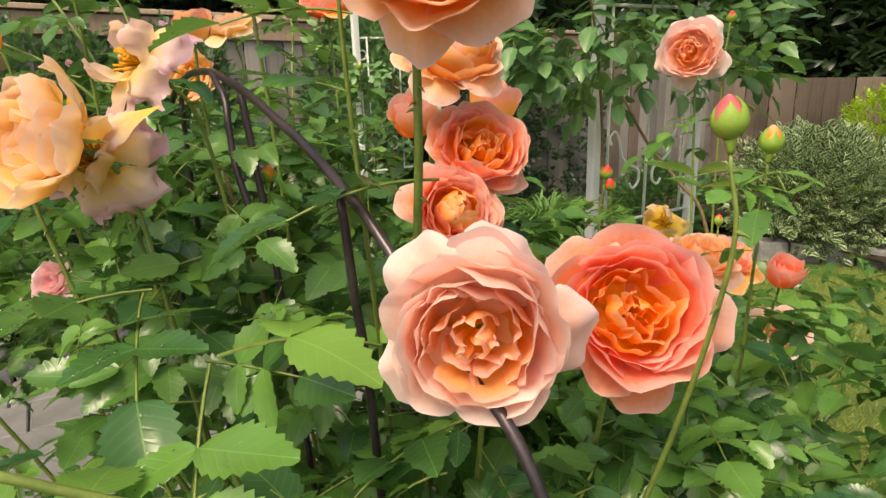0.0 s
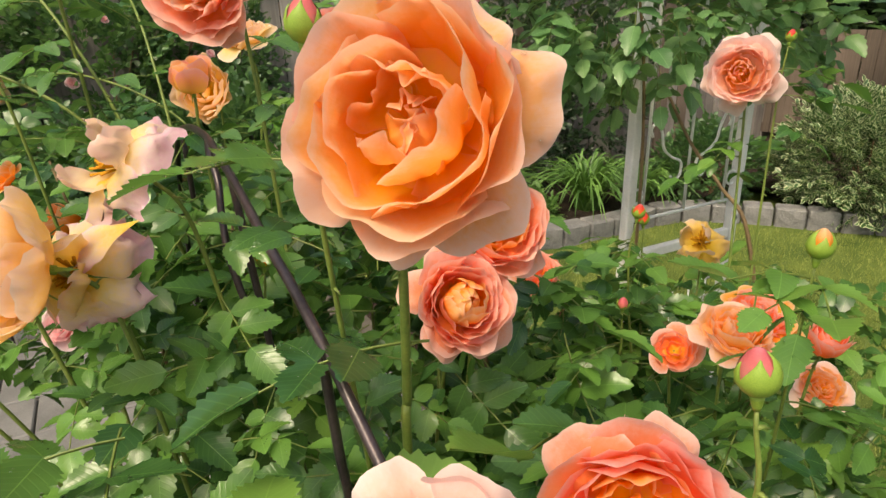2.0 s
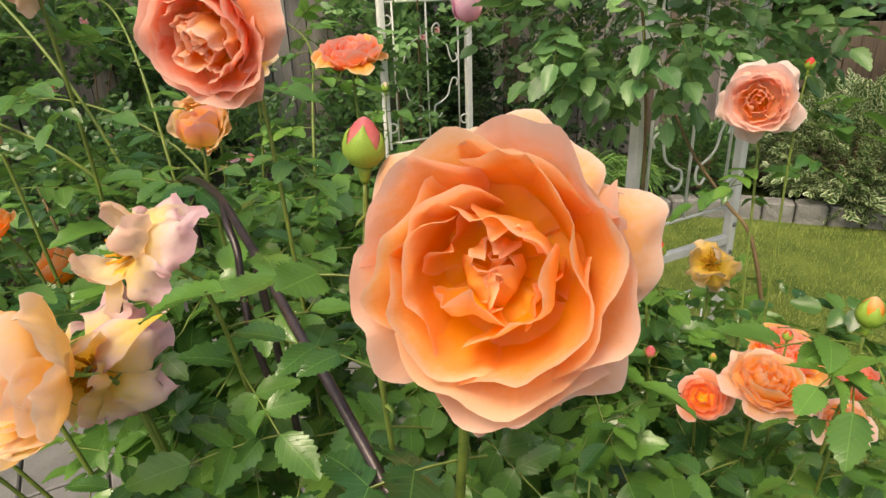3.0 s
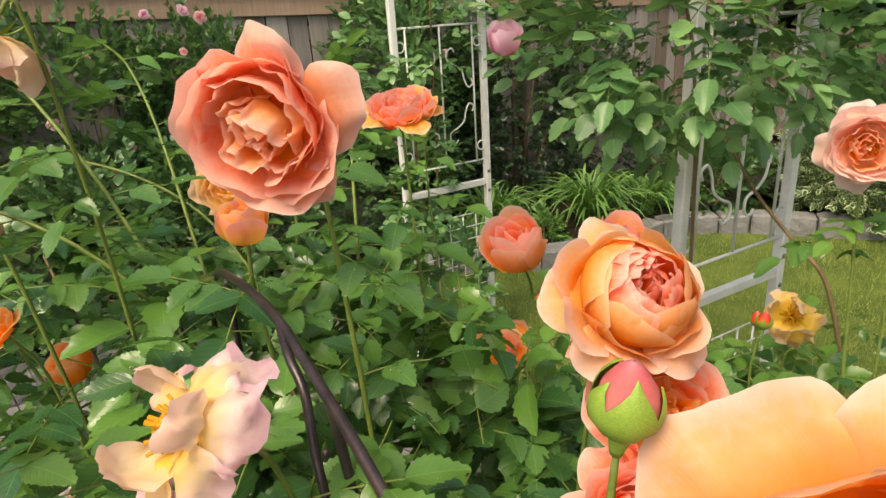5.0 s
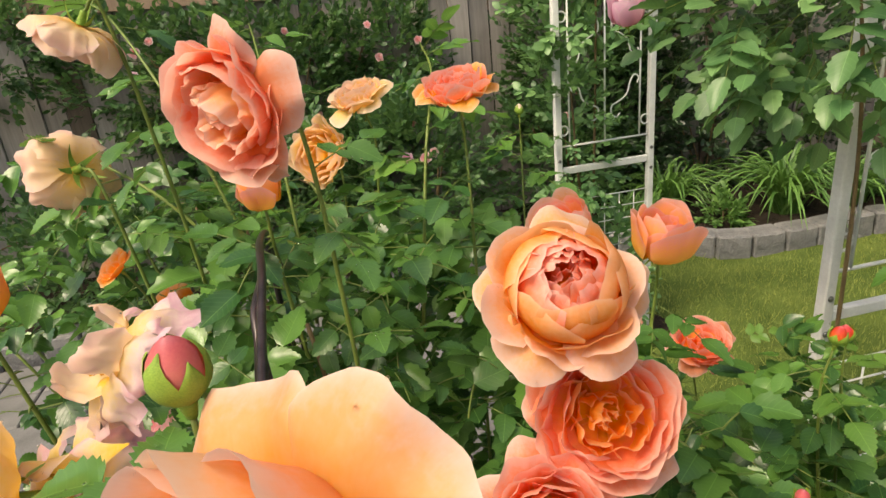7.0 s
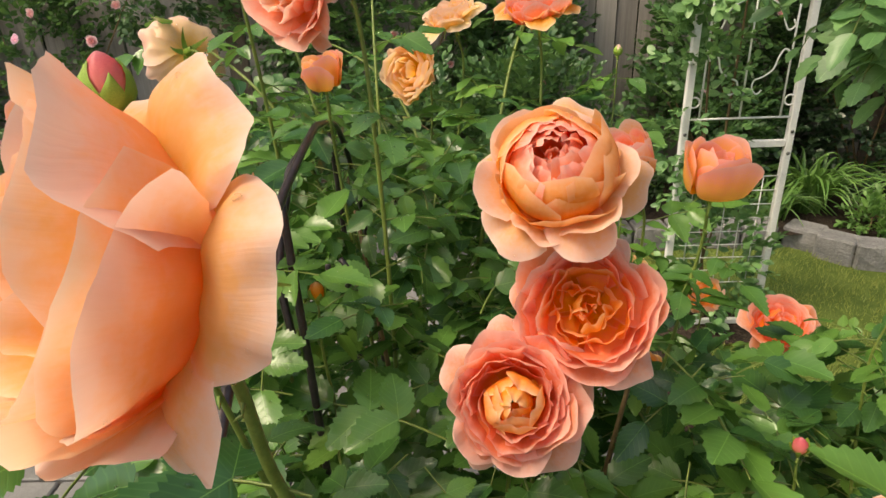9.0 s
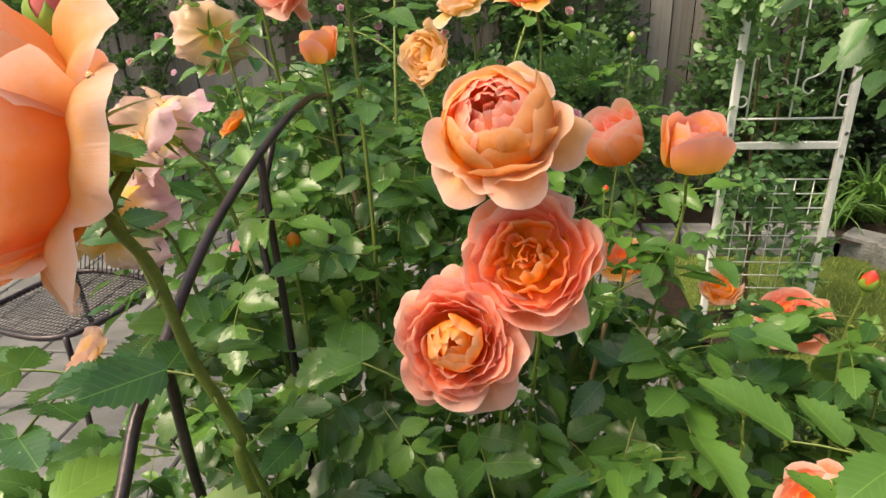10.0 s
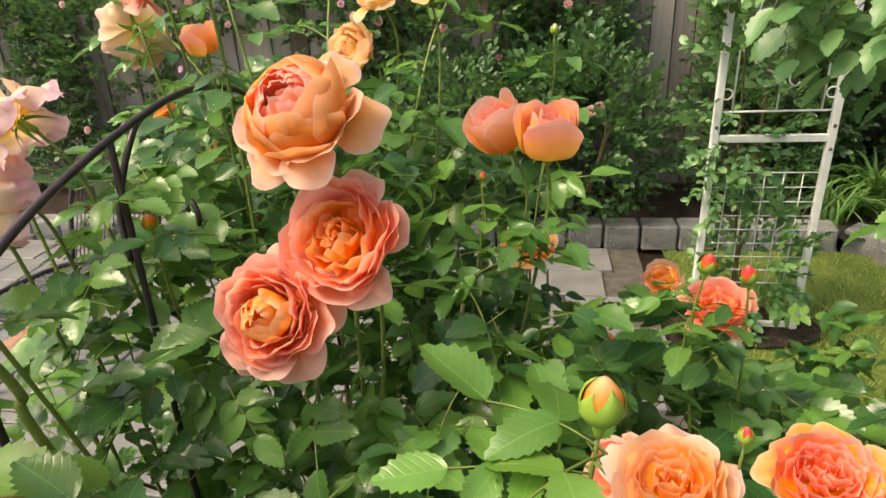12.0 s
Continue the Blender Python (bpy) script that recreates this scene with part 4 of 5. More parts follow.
LEAF_DATA = [leaf_data(k, 2 if k % 4 else 1, 1.0, 34 if k % 3 else 0) for k in range(10)] + [leaf_data(77 + k, 3, 0.95, 12) for k in range(2)]
LEAF_MESH = [mesh_from("leaf", v, f, [LEAF, STEM, DROP], u, True, s) for v, f, u, s in LEAF_DATA]
LEAF_RAW = [leaf_data(k + 20, 2 if k % 4 else 3, 1.0, 0, 11) for k in range(8)]
LEAF_NP = [(np.array([tuple(p) for p in v]), f, np.array(u), s) for v, f, u, s in LEAF_RAW]


def mass(name, poses, mats, raw=LEAF_NP, parent=None, label="", category="", seed=0):
    """Many leaves in one mesh of kind stuff."""
    rng = random.Random(seed)
    V, F, UV, S, base = [], [], [], [], 0
    for m in poses:
        v, f, u, s = raw[rng.randrange(len(raw))]
        a = np.array(m)
        V.append(v @ a[:3, :3].T + a[:3, 3])
        F += [tuple(i + base for i in q) for q in f]
        UV.append(u)
        S += s
        base += len(v)
    me = mesh_from(name, np.concatenate(V), F, mats, np.concatenate(UV), True, S)
    ob = put(name, me, Matrix(), parent)
    return tagged(ob, label, category, kind="stuff")


def leaf_pose(p, way, roll=0.0, size=1.0):
    """A leaf whose stalk starts at p and runs along way, its face turned up as far as it can."""
    d = Vector(way).normalized()
    x = d.cross(Vector((0, 0, 1)))
    x = x.normalized() if x.length > 1e-3 else Vector((1, 0, 0))
    z = x.cross(d)
    m = Matrix(((x.x, d.x, z.x, p[0]), (x.y, d.y, z.y, p[1]), (x.z, d.z, z.z, p[2]), (0, 0, 0, 1)))
    return m @ Matrix.Rotation(roll, 4, "Y") @ Matrix.Scale(size, 4)


def cane(bush, pts, r0, r1, mat=None, per=7, thorns=True, seed=0):
    rng = random.Random(seed)
    bm = bmesh.new()
    path = spline(pts, per)
    tube(bm, path, r0, r1, 7)
    if thorns:
        for k in range(2, len(path) - 1):
            if rng.random() < 0.35:
                d = (path[k + 1] - path[k]).normalized()
                o = (Matrix.Rotation(rng.uniform(0, 6.28), 3, d) @ d.orthogonal().normalized())
                p = path[k].lerp(path[k + 1], rng.random())
                tube(bm, [p, p + o * 0.005 - d * 0.001, p + o * 0.008 - d * 0.003], 0.0018, 0.0002, 4)
    part("cane", bm, mat or STEM, bush)
    return path


# ---- the rose bushes ----
BUSH = {
    "main": thing("rose_bush", (0.02, 0.82, 0), "apricot and coral shrub rose in full bloom, wet with rain", "rose bush", "rose bushes"),
    "side": thing("rose_bush", (0.5, 1.12, 0), "shrub rose with peach blooms and many closed buds", "rose bush", "rose bushes"),
    "back": thing("rose_bush", (-0.45, 1.08, 0), "shrub rose with faded yellow and pale apricot blooms", "rose bush", "rose bushes"),
}
FOOT = {"main": Vector((0.02, 0.82, 0)), "side": Vector((0.5, 1.12, 0)), "back": Vector((-0.45, 1.08, 0))}

# bush, kind, colour, inner colour, place, facing, diameter, label
BLOOMS_FRONT = [
    ("main", "wavy", "peach", ("apricot", "apricot"), (0.143, 0.487, 1.533), (-0.14, -0.91, 0.32), 0.119, "large apricot rose with wavy petals, wide open"),
    ("main", "quartered", "pale", ("pale", "peach"), (0.17, 0.434, 1.318), (0.0, -0.99, 0.03), 0.11, "pale pink full rose with tightly packed petals"),
    ("main", "quartered", "coral", ("rosy", "orange"), (0.264, 0.501, 1.309), (0.05, -0.88, 0.42), 0.108, "coral pink rosette rose, fully open"),
    ("main", "cupped", "peach", ("orange", "coral"), (0.117, 0.788, 1.483), (0.3, -0.62, 0.72), 0.112, "apricot cupped rose with a closed red-edged heart"),
    ("main", "quartered", "coral", ("coral", "orange"), (0.143, 0.795, 1.38), (0.35, -0.72, 0.58), 0.114, "coral quartered rose with an orange heart"),
    ("main", "rosette", "coral", ("coral", "orange"), (0.123, 0.73, 1.324), (0.48, -0.68, 0.45), 0.1, "coral rose with a paler orange heart"),
    ("main", "quartered", "coral", ("coral", "peach"), (-0.124, 0.756, 1.613), (-0.06, -0.97, -0.08), 0.115, "tall coral rose facing forward on a long stem"),
    ("main", "open", "orange", "coral", (-0.126, 1.13, 1.571), (0.0, -0.28, 0.95), 0.106, "flat orange rose seen from its side"),
    ("main", "young", "peach", "coral", (0.013, 1.12, 1.394), (-0.25, -0.4, 0.85), 0.092, "half-open coral-orange rose"),
    ("main", "young", "sunset", "sunset", (0.139, 1.07, 1.414), (0.15, -0.15, 0.98), 0.078, "young goblet-shaped apricot rose with pink edges"),
]
BLOOMS_BEHIND = [
    ("back", "open", "gold", "gold", (-0.325, 1.197, 1.553), (-0.1, -0.35, 0.9), 0.098, "yellow-apricot rose opening upwards"),
    ("back", "nodding", "cream", "cream", (-0.536, 0.869, 1.516), (-0.78, 0.1, -0.25), 0.115, "nodding cream and pink rose showing its back"),
    ("back", "nodding", "cream", "cream", (-0.383, 0.829, 1.671), (-0.35, -0.25, -0.75), 0.09, "faded yellowish rose with hanging petals"),
    ("main", "faded", "spent", "cream", (-0.135, 0.621, 1.48), (-0.45, -0.6, 0.5), 0.1, "faded pale pink and yellow rose losing its petals"),
    ("main", "nodding", "gold", ("gold", "apricot"), (-0.164, 0.535, 1.422), (-0.4, -0.75, 0.3), 0.105, "big creamy yellow rose hanging sideways"),
    ("main", "faded", "spent", "gold", (-0.152, 0.575, 1.4), (0.25, -0.75, 0.2), 0.1, "faded yellow rose with one long petal"),
    ("back", "small", "orange", "orange", (-0.527, 0.877, 1.387), (-0.3, -0.5, 0.75), 0.062, "small orange rose"),
    ("back", "young", "orange", "orange", (-0.517, 0.944, 1.304), (-0.2, -0.4, 0.8), 0.06, "half-open orange rose"),
    ("main", "young", "sunset", "orange", (-0.285, 0.61, 1.505), (-0.2, -0.2, 0.95), 0.075, "half-open orange rose"),
    ("main", "young", "sunset", "orange", (-0.197, 0.841, 1.521), (0.1, -0.2, 0.95), 0.05, "closed orange rose"),
    ("back", "nodding", "gold", "gold", (-0.404, 1.186, 1.461), (0.1, -0.6, 0.2), 0.1, "yellow rose past its best"),
]
BLOOMS_LOW = [
    ("side", "quartered", "coral", "coral", (0.147, 1.526, 1.019), (0.2, -0.5, 0.85), 0.11, "small coral-orange rose"),
    ("main", "small", "orange", "apricot", (-0.1, 1.562, 0.802), (0.1, -0.5, 0.85), 0.078, "small orange rose"),
    ("main", "nodding", "cream", "apricot", (-0.029, 1.654, 0.96), (0.1, -0.5, 0.7), 0.09, "small pale yellow rose"),
    ("main", "small", "orange", "coral", (-0.016, 1.211, 1.191), (0.2, -0.3, 0.95), 0.093, "flat orange rose"),
    ("side", "quartered", "pale", ("pale", "peach"), (0.459, 1.252, 1.479), (-0.35, -0.85, 0.15), 0.105, "pale peach-pink rose leaning forward"),
    ("side", "faded", "gold", "gold", (0.471, 1.44, 1.139), (-0.2, -0.7, 0.5), 0.118, "yellow-orange rose hanging down"),
    ("side", "quartered", "peach", "apricot", (0.408, 0.891, 1.232), (0.05, -0.35, 0.9), 0.085, "peach rose half hidden by leaves"),
]
BLOOMS_SIDE = [
    ("side", "young", "coral", "coral", (0.542, 0.977, 1.183), (0.05, -0.4, 0.8), 0.055, "half-open red-orange rose"),
    ("side", "open", "pale", "apricot", (0.573, 1.04, 1.074), (0.05, -0.6, 0.7), 0.08, "peach rose low in the bush"),
    ("side", "small", "coral", "coral", (0.348, 0.909, 1.19), (-0.1, -0.7, 0.6), 0.062, "coral rose between leaves"),
    ("side", "open", "orange", "coral", (0.472, 1.021, 1.192), (0.15, -0.4, 0.85), 0.102, "orange rose low in the bush"),
    ("back", "small", "blush", "blush", (-0.421, 0.803, 1.216), (-0.1, -0.8, 0.4), 0.066, "small pink rose near the ground leaves"),
    ("back", "nodding", "cream", "gold", (-0.56, 0.595, 1.073), (-0.3, -0.5, 0.6), 0.08, "pale yellow rose low over the paving"),
]
BLOOMS = BLOOMS_FRONT + BLOOMS_BEHIND + BLOOMS_LOW + BLOOMS_SIDE
# bush, place, pointing, length, colour, how far open, label
BUDLIST = [
    ("main", (0.082, 0.521, 1.577), (0.1, -0.1, 1), 0.0275, "magenta", 0, "fat green bud with a dark pink tip"),
    ("main", (0.301, 0.465, 1.43), (-0.1, 0.05, 1), 0.027, "magenta", 0, "green bud with dark pink petals showing"),
    ("side", (0.428, 0.762, 1.384), (0.05, 0, 1), 0.032, "orange", 0, "green bud with an orange tip"),
    ("side", (0.328, 1.173, 1.267), (-0.1, -0.1, 1), 0.026, "red", 1, "red-orange bud with open sepals"),
    ("side", (0.313, 1.106, 1.299), (0.15, 0, 1), 0.026, "red", 1, "red-orange bud about to open"),
    ("main", (0.284, 0.911, 1.245), (0, -0.1, 1), 0.019, "magenta", 2, "small dark pink bud"),
    ("main", (-0.062, 0.703, 1.366), (0.15, -0.1, 1), 0.021, "orange", 1, "small orange bud with green sepals"),
    ("side", (0.413, 1.124, 1.115), (0.1, 0.1, 1), 0.0164, "orange", 0, "green bud with an orange tip"),
    ("side", (0.52, 1.256, 1.53), (0.1, 0, 1), 0.021, "red", 1, "slim bud beside the pale rose"),
    ("main", (-0.165, 1.448, 1.476), (0, 0, 1), 0.022, "cream", 0, "small green bud on a tall stem"),
    ("side", (0.436, 0.933, 1.265), (0, 0, 1), 0.0164, "red", 0, "small green and red bud"),
    ("main", (0.044, 1.06, 1.348), (0.1, 0, 1), 0.012, "red", 1, "tiny red bud"),
]
# heights of the leaf tops over the plan: the upper part, then the skirts
TOPS = [(-0.02, 0.74, 1.41), (-0.12, 0.74, 1.42), (-0.14, 0.84, 1.45), (-0.3, 0.87, 1.45), (-0.49, 0.97, 1.44), (-0.7, 1.06, 1.44), (-0.23, 1.03, 1.45),
           (-0.03, 1.03, 1.41), (0.09, 0.95, 1.33), (0.23, 0.84, 1.25), (0.35, 0.83, 1.25), (0.33, 1.13, 1.14), (0.12, 1.32, 1.0), (0.54, 1.08, 1.1),
           (0.74, 0.88, 1.12), (0.49, 0.64, 1.16), (0.28, 0.58, 1.18), (0.15, 0.58, 1.23)]
SKIRTS = [(0.03, 0.53, 1.29), (-0.07, 0.53, 1.29), (-0.2, 0.52, 1.17), (-0.39, 0.6, 0.9), (-0.54, 0.73, 0.86), (-0.17, 0.35, 1.19), (0.03, 0.31, 1.14),
           (0.24, 0.32, 1.08), (0.49, 0.43, 1.06), (0.84, 1.24, 1.03), (-0.29, 1.33, 1.29), (0.01, 1.47, 0.93), (-0.59, 0.56, 0.62), (0.8, 0.51, 0.98),
           (0.34, 1.39, 1.12), (0.32, 1.64, 1.02), (0.63, 1.55, 1.06)]
FOLIAGE = TOPS + SKIRTS


def top_of(x, y):
    a = b = 0.0
    for px, py, pz in FOLIAGE:
        w = 1 / ((px - x) ** 2 + (py - y) ** 2 + 0.004) ** 2
        a, b = a + w * pz, b + w
    return a / b


def clear_of_blooms(m):
    """Whether a leaf leaves the flowers' faces open."""
    p = m @ Vector((0, 0.07, 0))
    for _, _, _, _, at, way, size, _ in BLOOMS:
        d, w = p - Vector(at), Vector(way).normalized()
        t = min(max(d.dot(w), 0.0), 0.3)
        for w2 in (Vector((0.5, -0.7, 0.5)), Vector((0.1, -0.85, 0.5))):
            t2 = d.dot(w2)
            if size > 0.098 and 0 < t2 < 0.3 and (d - w2 * t2).length < 0.5 * size + 0.03:
                return False
        if (d - w * t).length < 0.55 * size + 0.055 - 0.05 * (t > 0.15) and d.z > -0.6 * size - 0.03:
            return False
    return True


rng = random.Random(11)
LEAVES = {"main": [], "side": [], "back": []}


def stalk_to(which, end, way, seed, r=0.002):
    """A cane from the bush's foot up to a flower, with leaves on its upper half."""
    g = random.Random(seed)
    end, way = Vector(end), Vector(way).normalized()
    f = FOOT[which] + Vector((g.uniform(-0.07, 0.07), g.uniform(-0.07, 0.07), 0))
    drop = min(0.2, end.z * 0.15)
    neck = end - way * 0.035 - Vector((0, 0, 0.035))
    arm = neck.lerp(Vector((f.x, f.y, neck.z)), 0.12) - Vector((0, 0, drop))
    knee = f.lerp(end, 0.6)
    knee.z = end.z * 0.55
    path = cane(BUSH[which], [f, knee, arm, neck, end], 0.003, r * 0.85, None, 7, True, seed)
    for k in range(len(path) - 18, len(path) - 3):
        p = path[k]
        if p.z < end.z - 0.4 or g.random() < 0.2:
            continue
        a = g.uniform(0, 6.28)
        m = leaf_pose(p, (math.cos(a), math.sin(a), g.uniform(-0.2, 0.4)), g.uniform(-0.4, 0.4), g.uniform(0.55, 0.9))
        if clear_of_blooms(m):
            LEAVES[which].append(m)


for i, (which, kind, colour, inner, at, way, size, label) in enumerate(BLOOMS):
    foot = bloom(BUSH[which], kind, colour, at, way, size, 100 + i, label, inner)
    if kind == "wavy":
        cane(BUSH[which], [FOOT[which], (0.09, 0.66, 0.8), (0.112, 0.56, 1.27), (0.115, 0.554, 1.337), (0.122, 0.535, 1.404), (0.125, 0.526, 1.461), (0.128, 0.513, 1.494), foot], 0.004, 0.0026, STEM, 7, True, 300 + i)
    else:
        stalk_to(which, foot, way, 300 + i)
# the long petal that the faded yellow rose still holds
along = Vector((-0.86, -0.19, -0.47)).normalized()
side = Vector((0.35, -0.6, 0.72)).cross(along).normalized()
up = along.cross(side)
lie = Matrix(((along.x, side.x, up.x, -0.096), (along.y, side.y, up.y, 0.595), (along.z, side.z, up.z, 1.442), (0, 0, 0, 1))) @ Matrix.Scale(0.088, 4)
put("petal", petal_mesh("petal", [(0.02, 0), (0.3, 0.05), (0.62, 0.04), (0.88, -0.04)], 0.36, ruffle=0.06, tip=0.4, crumple=0.03, seed=5, nu=14, nv=14), lie, BUSH["main"], "long yellow and pink petal", PETALS["spent"])
for i, (which, at, way, size, colour, opened, label) in enumerate(BUDLIST):
    foot = bud(BUSH[which], at, way, size, colour, opened, label)
    stalk_to(which, foot, way, 500 + i, 0.0013)

# large leaves near the front: stalk foot, direction, scale, young
HERO = [((0.017, 0.427, 1.305), (0.7, 0.65, 0.12), 1.45, True),
        ((0.013, 0.425, 1.301), (0.15, -0.6, -0.3), 1.3, False),
        ((0.033, 0.331, 1.276), (-0.8, 0.1, 0.1), 1.2, True),
        ((0.134, 0.547, 1.388), (-0.8, -0.35, 0.1), 1.1, False),
        ((0.235, 0.592, 1.296), (-0.3, -0.5, 0.5), 1.15, True),
        ((0.297, 0.577, 1.275), (-0.4, -0.1, 0.5), 0.85, False),
        ((-0.072, 0.506, 1.317), (-0.7, -0.5, 0.1), 1.2, False),
        ((-0.093, 0.526, 1.307), (0.4, -0.8, 0.0), 1.2, False),
        ((0.43, 0.768, 1.352), (-0.75, -0.12, 0.3), 0.95, True),
        ((0.43, 0.764, 1.355), (-0.15, -0.9, 0.25), 0.9, True),
        ((0.425, 0.77, 1.34), (-0.5, 0.25, 0.15), 0.7, True),
        ((0.08, 0.545, 1.5), (-0.8, -0.1, 0.2), 0.9, False)]
for at, way, size, young in HERO:
    put("leaf", LEAF_MESH[0 if young else 5], leaf_pose(at, way, 0.1, size), BUSH["main"], mat=LEAF_YOUNG if young else None)
cane(BUSH["main"], [FOOT["main"], (0.22, 0.6, 0.6), (0.154, 0.358, 1.133), (0.063, 0.344, 1.258), (0.028, 0.317, 1.29), (-0.008, 0.296, 1.317)], 0.0036, 0.0022, STEM, 7, True, 91)

# long arching shoots with leaves all along
for k, pts in enumerate(([(-0.35, 1.0, 1.2), (-0.45, 1.0, 1.5), (-0.62, 1.05, 1.68), (-0.85, 1.15, 1.74)], [(-0.4, 1.1, 1.2), (-0.5, 1.2, 1.5), (-0.6, 1.3, 1.62), (-0.75, 1.45, 1.66)],
                         [(-0.3, 0.95, 1.2), (-0.38, 0.92, 1.42), (-0.52, 0.9, 1.52), (-0.7, 0.92, 1.52)], [(-0.2, 1.1, 1.2), (-0.22, 1.2, 1.45), (-0.25, 1.3, 1.56), (-0.35, 1.45, 1.6)],
                         [(-0.3, 1.15, 1.2), (-0.5, 1.25, 1.4), (-0.75, 1.3, 1.48), (-1.0, 1.35, 1.45)])):
    path = cane(BUSH["back"], pts, 0.003, 0.0014, STEM, 8, True, 700 + k)
    for q in range(6, len(path) - 1, 2):
        a = q * 2.4 + k
        d = (path[q + 1] - path[q]).normalized()
        LEAVES["back"].append(leaf_pose(path[q], (math.cos(a) * 0.8 + d.x * 0.6, math.sin(a) * 0.8 + d.y * 0.6, rng.uniform(-0.1, 0.35)), rng.uniform(-0.4, 0.4), rng.uniform(0.7, 1.0)))

# leafy shoots without flowers fill the bushes
REGION = {"main": ((-0.3, 0.42), (0.3, 1.35), 950), "side": ((0.2, 0.95), (0.42, 1.7), 760), "back": ((-0.95, -0.22), (0.5, 1.5), 760)}
FILL = {"main": [], "side": [], "back": []}
for which, ((x0, x1), (y0, y1), count) in REGION.items():
    for k in range(count):
        x, y = rng.uniform(x0, x1), rng.uniform(y0, y1)
        t = top_of(x, y)
        z = t - 0.02 - 0.62 * rng.random() ** 1.7
        # the side towards the paving is bare below
        out = math.hypot(x, y - 0.45)
        if x < -0.04 and -0.05 < math.atan2(y - 0.45, -x) < 0.88 and z < 1.36 - 0.53 * (out - 0.23) and rng.random() < 0.9:
            continue
        a = rng.uniform(0, 6.28)
        # leaves lean a little outwards and towards the light
        d = (math.cos(a), math.sin(a) - 0.25, rng.uniform(-0.6, 0.5))
        pose_m = leaf_pose((x, y, z), d, rng.uniform(-0.8, 0.8), rng.uniform(0.55, 1.15))
        if not clear_of_blooms(pose_m):
            continue
        (LEAVES if t - z < 0.13 and len(LEAVES[which]) < 290 else FILL)[which].append(pose_m)
for which in LEAVES:
    for k, m in enumerate(LEAVES[which][:300]):
        put("leaf", LEAF_MESH[rng.randrange(len(LEAF_MESH))], m, BUSH[which], mat=LEAF_YOUNG if rng.random() < 0.14 else None)
    mass("inner_leaves", FILL[which] + LEAVES[which][300:], [LEAF_FAR, STEM], parent=BUSH[which], seed=3)
    for k in range(9):
        f = FOOT[which]
        (x0, x1), (y0, y1), _ = REGION[which]
        x, y = rng.uniform(x0, x1), rng.uniform(y0, y1)
        t = top_of(x, y) - 0.08
        cane(BUSH[which], [f + Vector((rng.uniform(-0.1, 0.1), rng.uniform(-0.1, 0.1), 0)), f.lerp(Vector((x, y, 0)), 0.5) + Vector((0, 0, t * 0.6)), Vector((x, y, t))], 0.006, 0.0025, STEM if k % 3 else STEM_BROWN, 7, True, k)


# ---- plants behind ----
def simple_leaf(length, width, fold=0.25):
    v, f, u = [], [], []
    for j in range(5):
        s = j / 4
        w = width * 0.5 * math.sin(math.pi * (0.06 + 0.9 * s)) ** 0.8
        for t in (-1, 0, 1):
            v.append((t * w, s * length, fold * abs(t) * w - 0.15 * s * s * length))
            u.append((0.5 + 0.5 * t, s))
    for j in range(4):
        for i in range(2):
            a = j * 3 + i
            f.append((a, a + 1, a + 4, a + 3))
    return np.array(v), f, np.array(u), [0] * len(f)


def sprig(k, n, length, leaf):
    """A twig with small leaves, as raw mesh data."""
    r = random.Random(k)
    V, F, U, S, base = [], [], [], [], 0
    for q in range(n):
        s = q / n
        a = q * 2.4
        m = Matrix.Translation((r.uniform(-0.01, 0.01), s * length, 0)) @ leaf_pose((0, 0, 0), (math.cos(a), 0.5 + s, math.sin(a) * 0.6 + 0.2), r.uniform(-0.6, 0.6), r.uniform(0.7, 1.2))
        v, f, u, sl = leaf
        mm = np.array(m)
        V.append(v @ mm[:3, :3].T + mm[:3, 3])
        F += [tuple(i + base for i in x) for x in f]
        U.append(u)
        S += sl
        base += len(v)
    return np.concatenate(V), F, np.concatenate(U), S


CLIMB_RAW = [sprig(k, 9, 0.14, simple_leaf(0.045, 0.03)) for k in range(4)]
HEDGE_RAW = [sprig(k, 10, 0.16, simple_leaf(0.05, 0.028)) for k in range(4)]
LIME_RAW = [sprig(k, 10, 0.12, simple_leaf(0.04, 0.02)) for k in range(3)]
DARK_RAW = [sprig(k, 12, 0.4, simple_leaf(0.16, 0.05)) for k in range(3)]


def blob_poses(g, count, centre, radii, shell=0.55, up=0.3, size=(0.8, 1.2), axes=GARDEN):
    """Twigs over an uneven rounded mass, pointing outwards; in garden axes."""
    out = []
    for _ in range(count):
        d = Vector((g.gauss(0, 1), g.gauss(0, 1), g.gauss(0, 1))).normalized()
        lump = 1 + 0.22 * noise.noise(d * 2.3 + Vector(centre)) + 0.12 * noise.noise(d * 6.0)
        r = (shell + (1 - shell) * g.random() ** 0.5) * lump
        p = Vector((centre[0] + d.x * radii[0] * r, centre[1] + d.y * radii[1] * r, centre[2] + d.z * radii[2] * r))
        if p.z < 0.05:
            continue
        way = d + Vector((g.uniform(-0.5, 0.5), g.uniform(-0.5, 0.5), up + g.uniform(-0.4, 0.4)))
        out.append(axes @ leaf_pose(p, way, g.uniform(-0.7, 0.7), g.uniform(*size)))
    return out


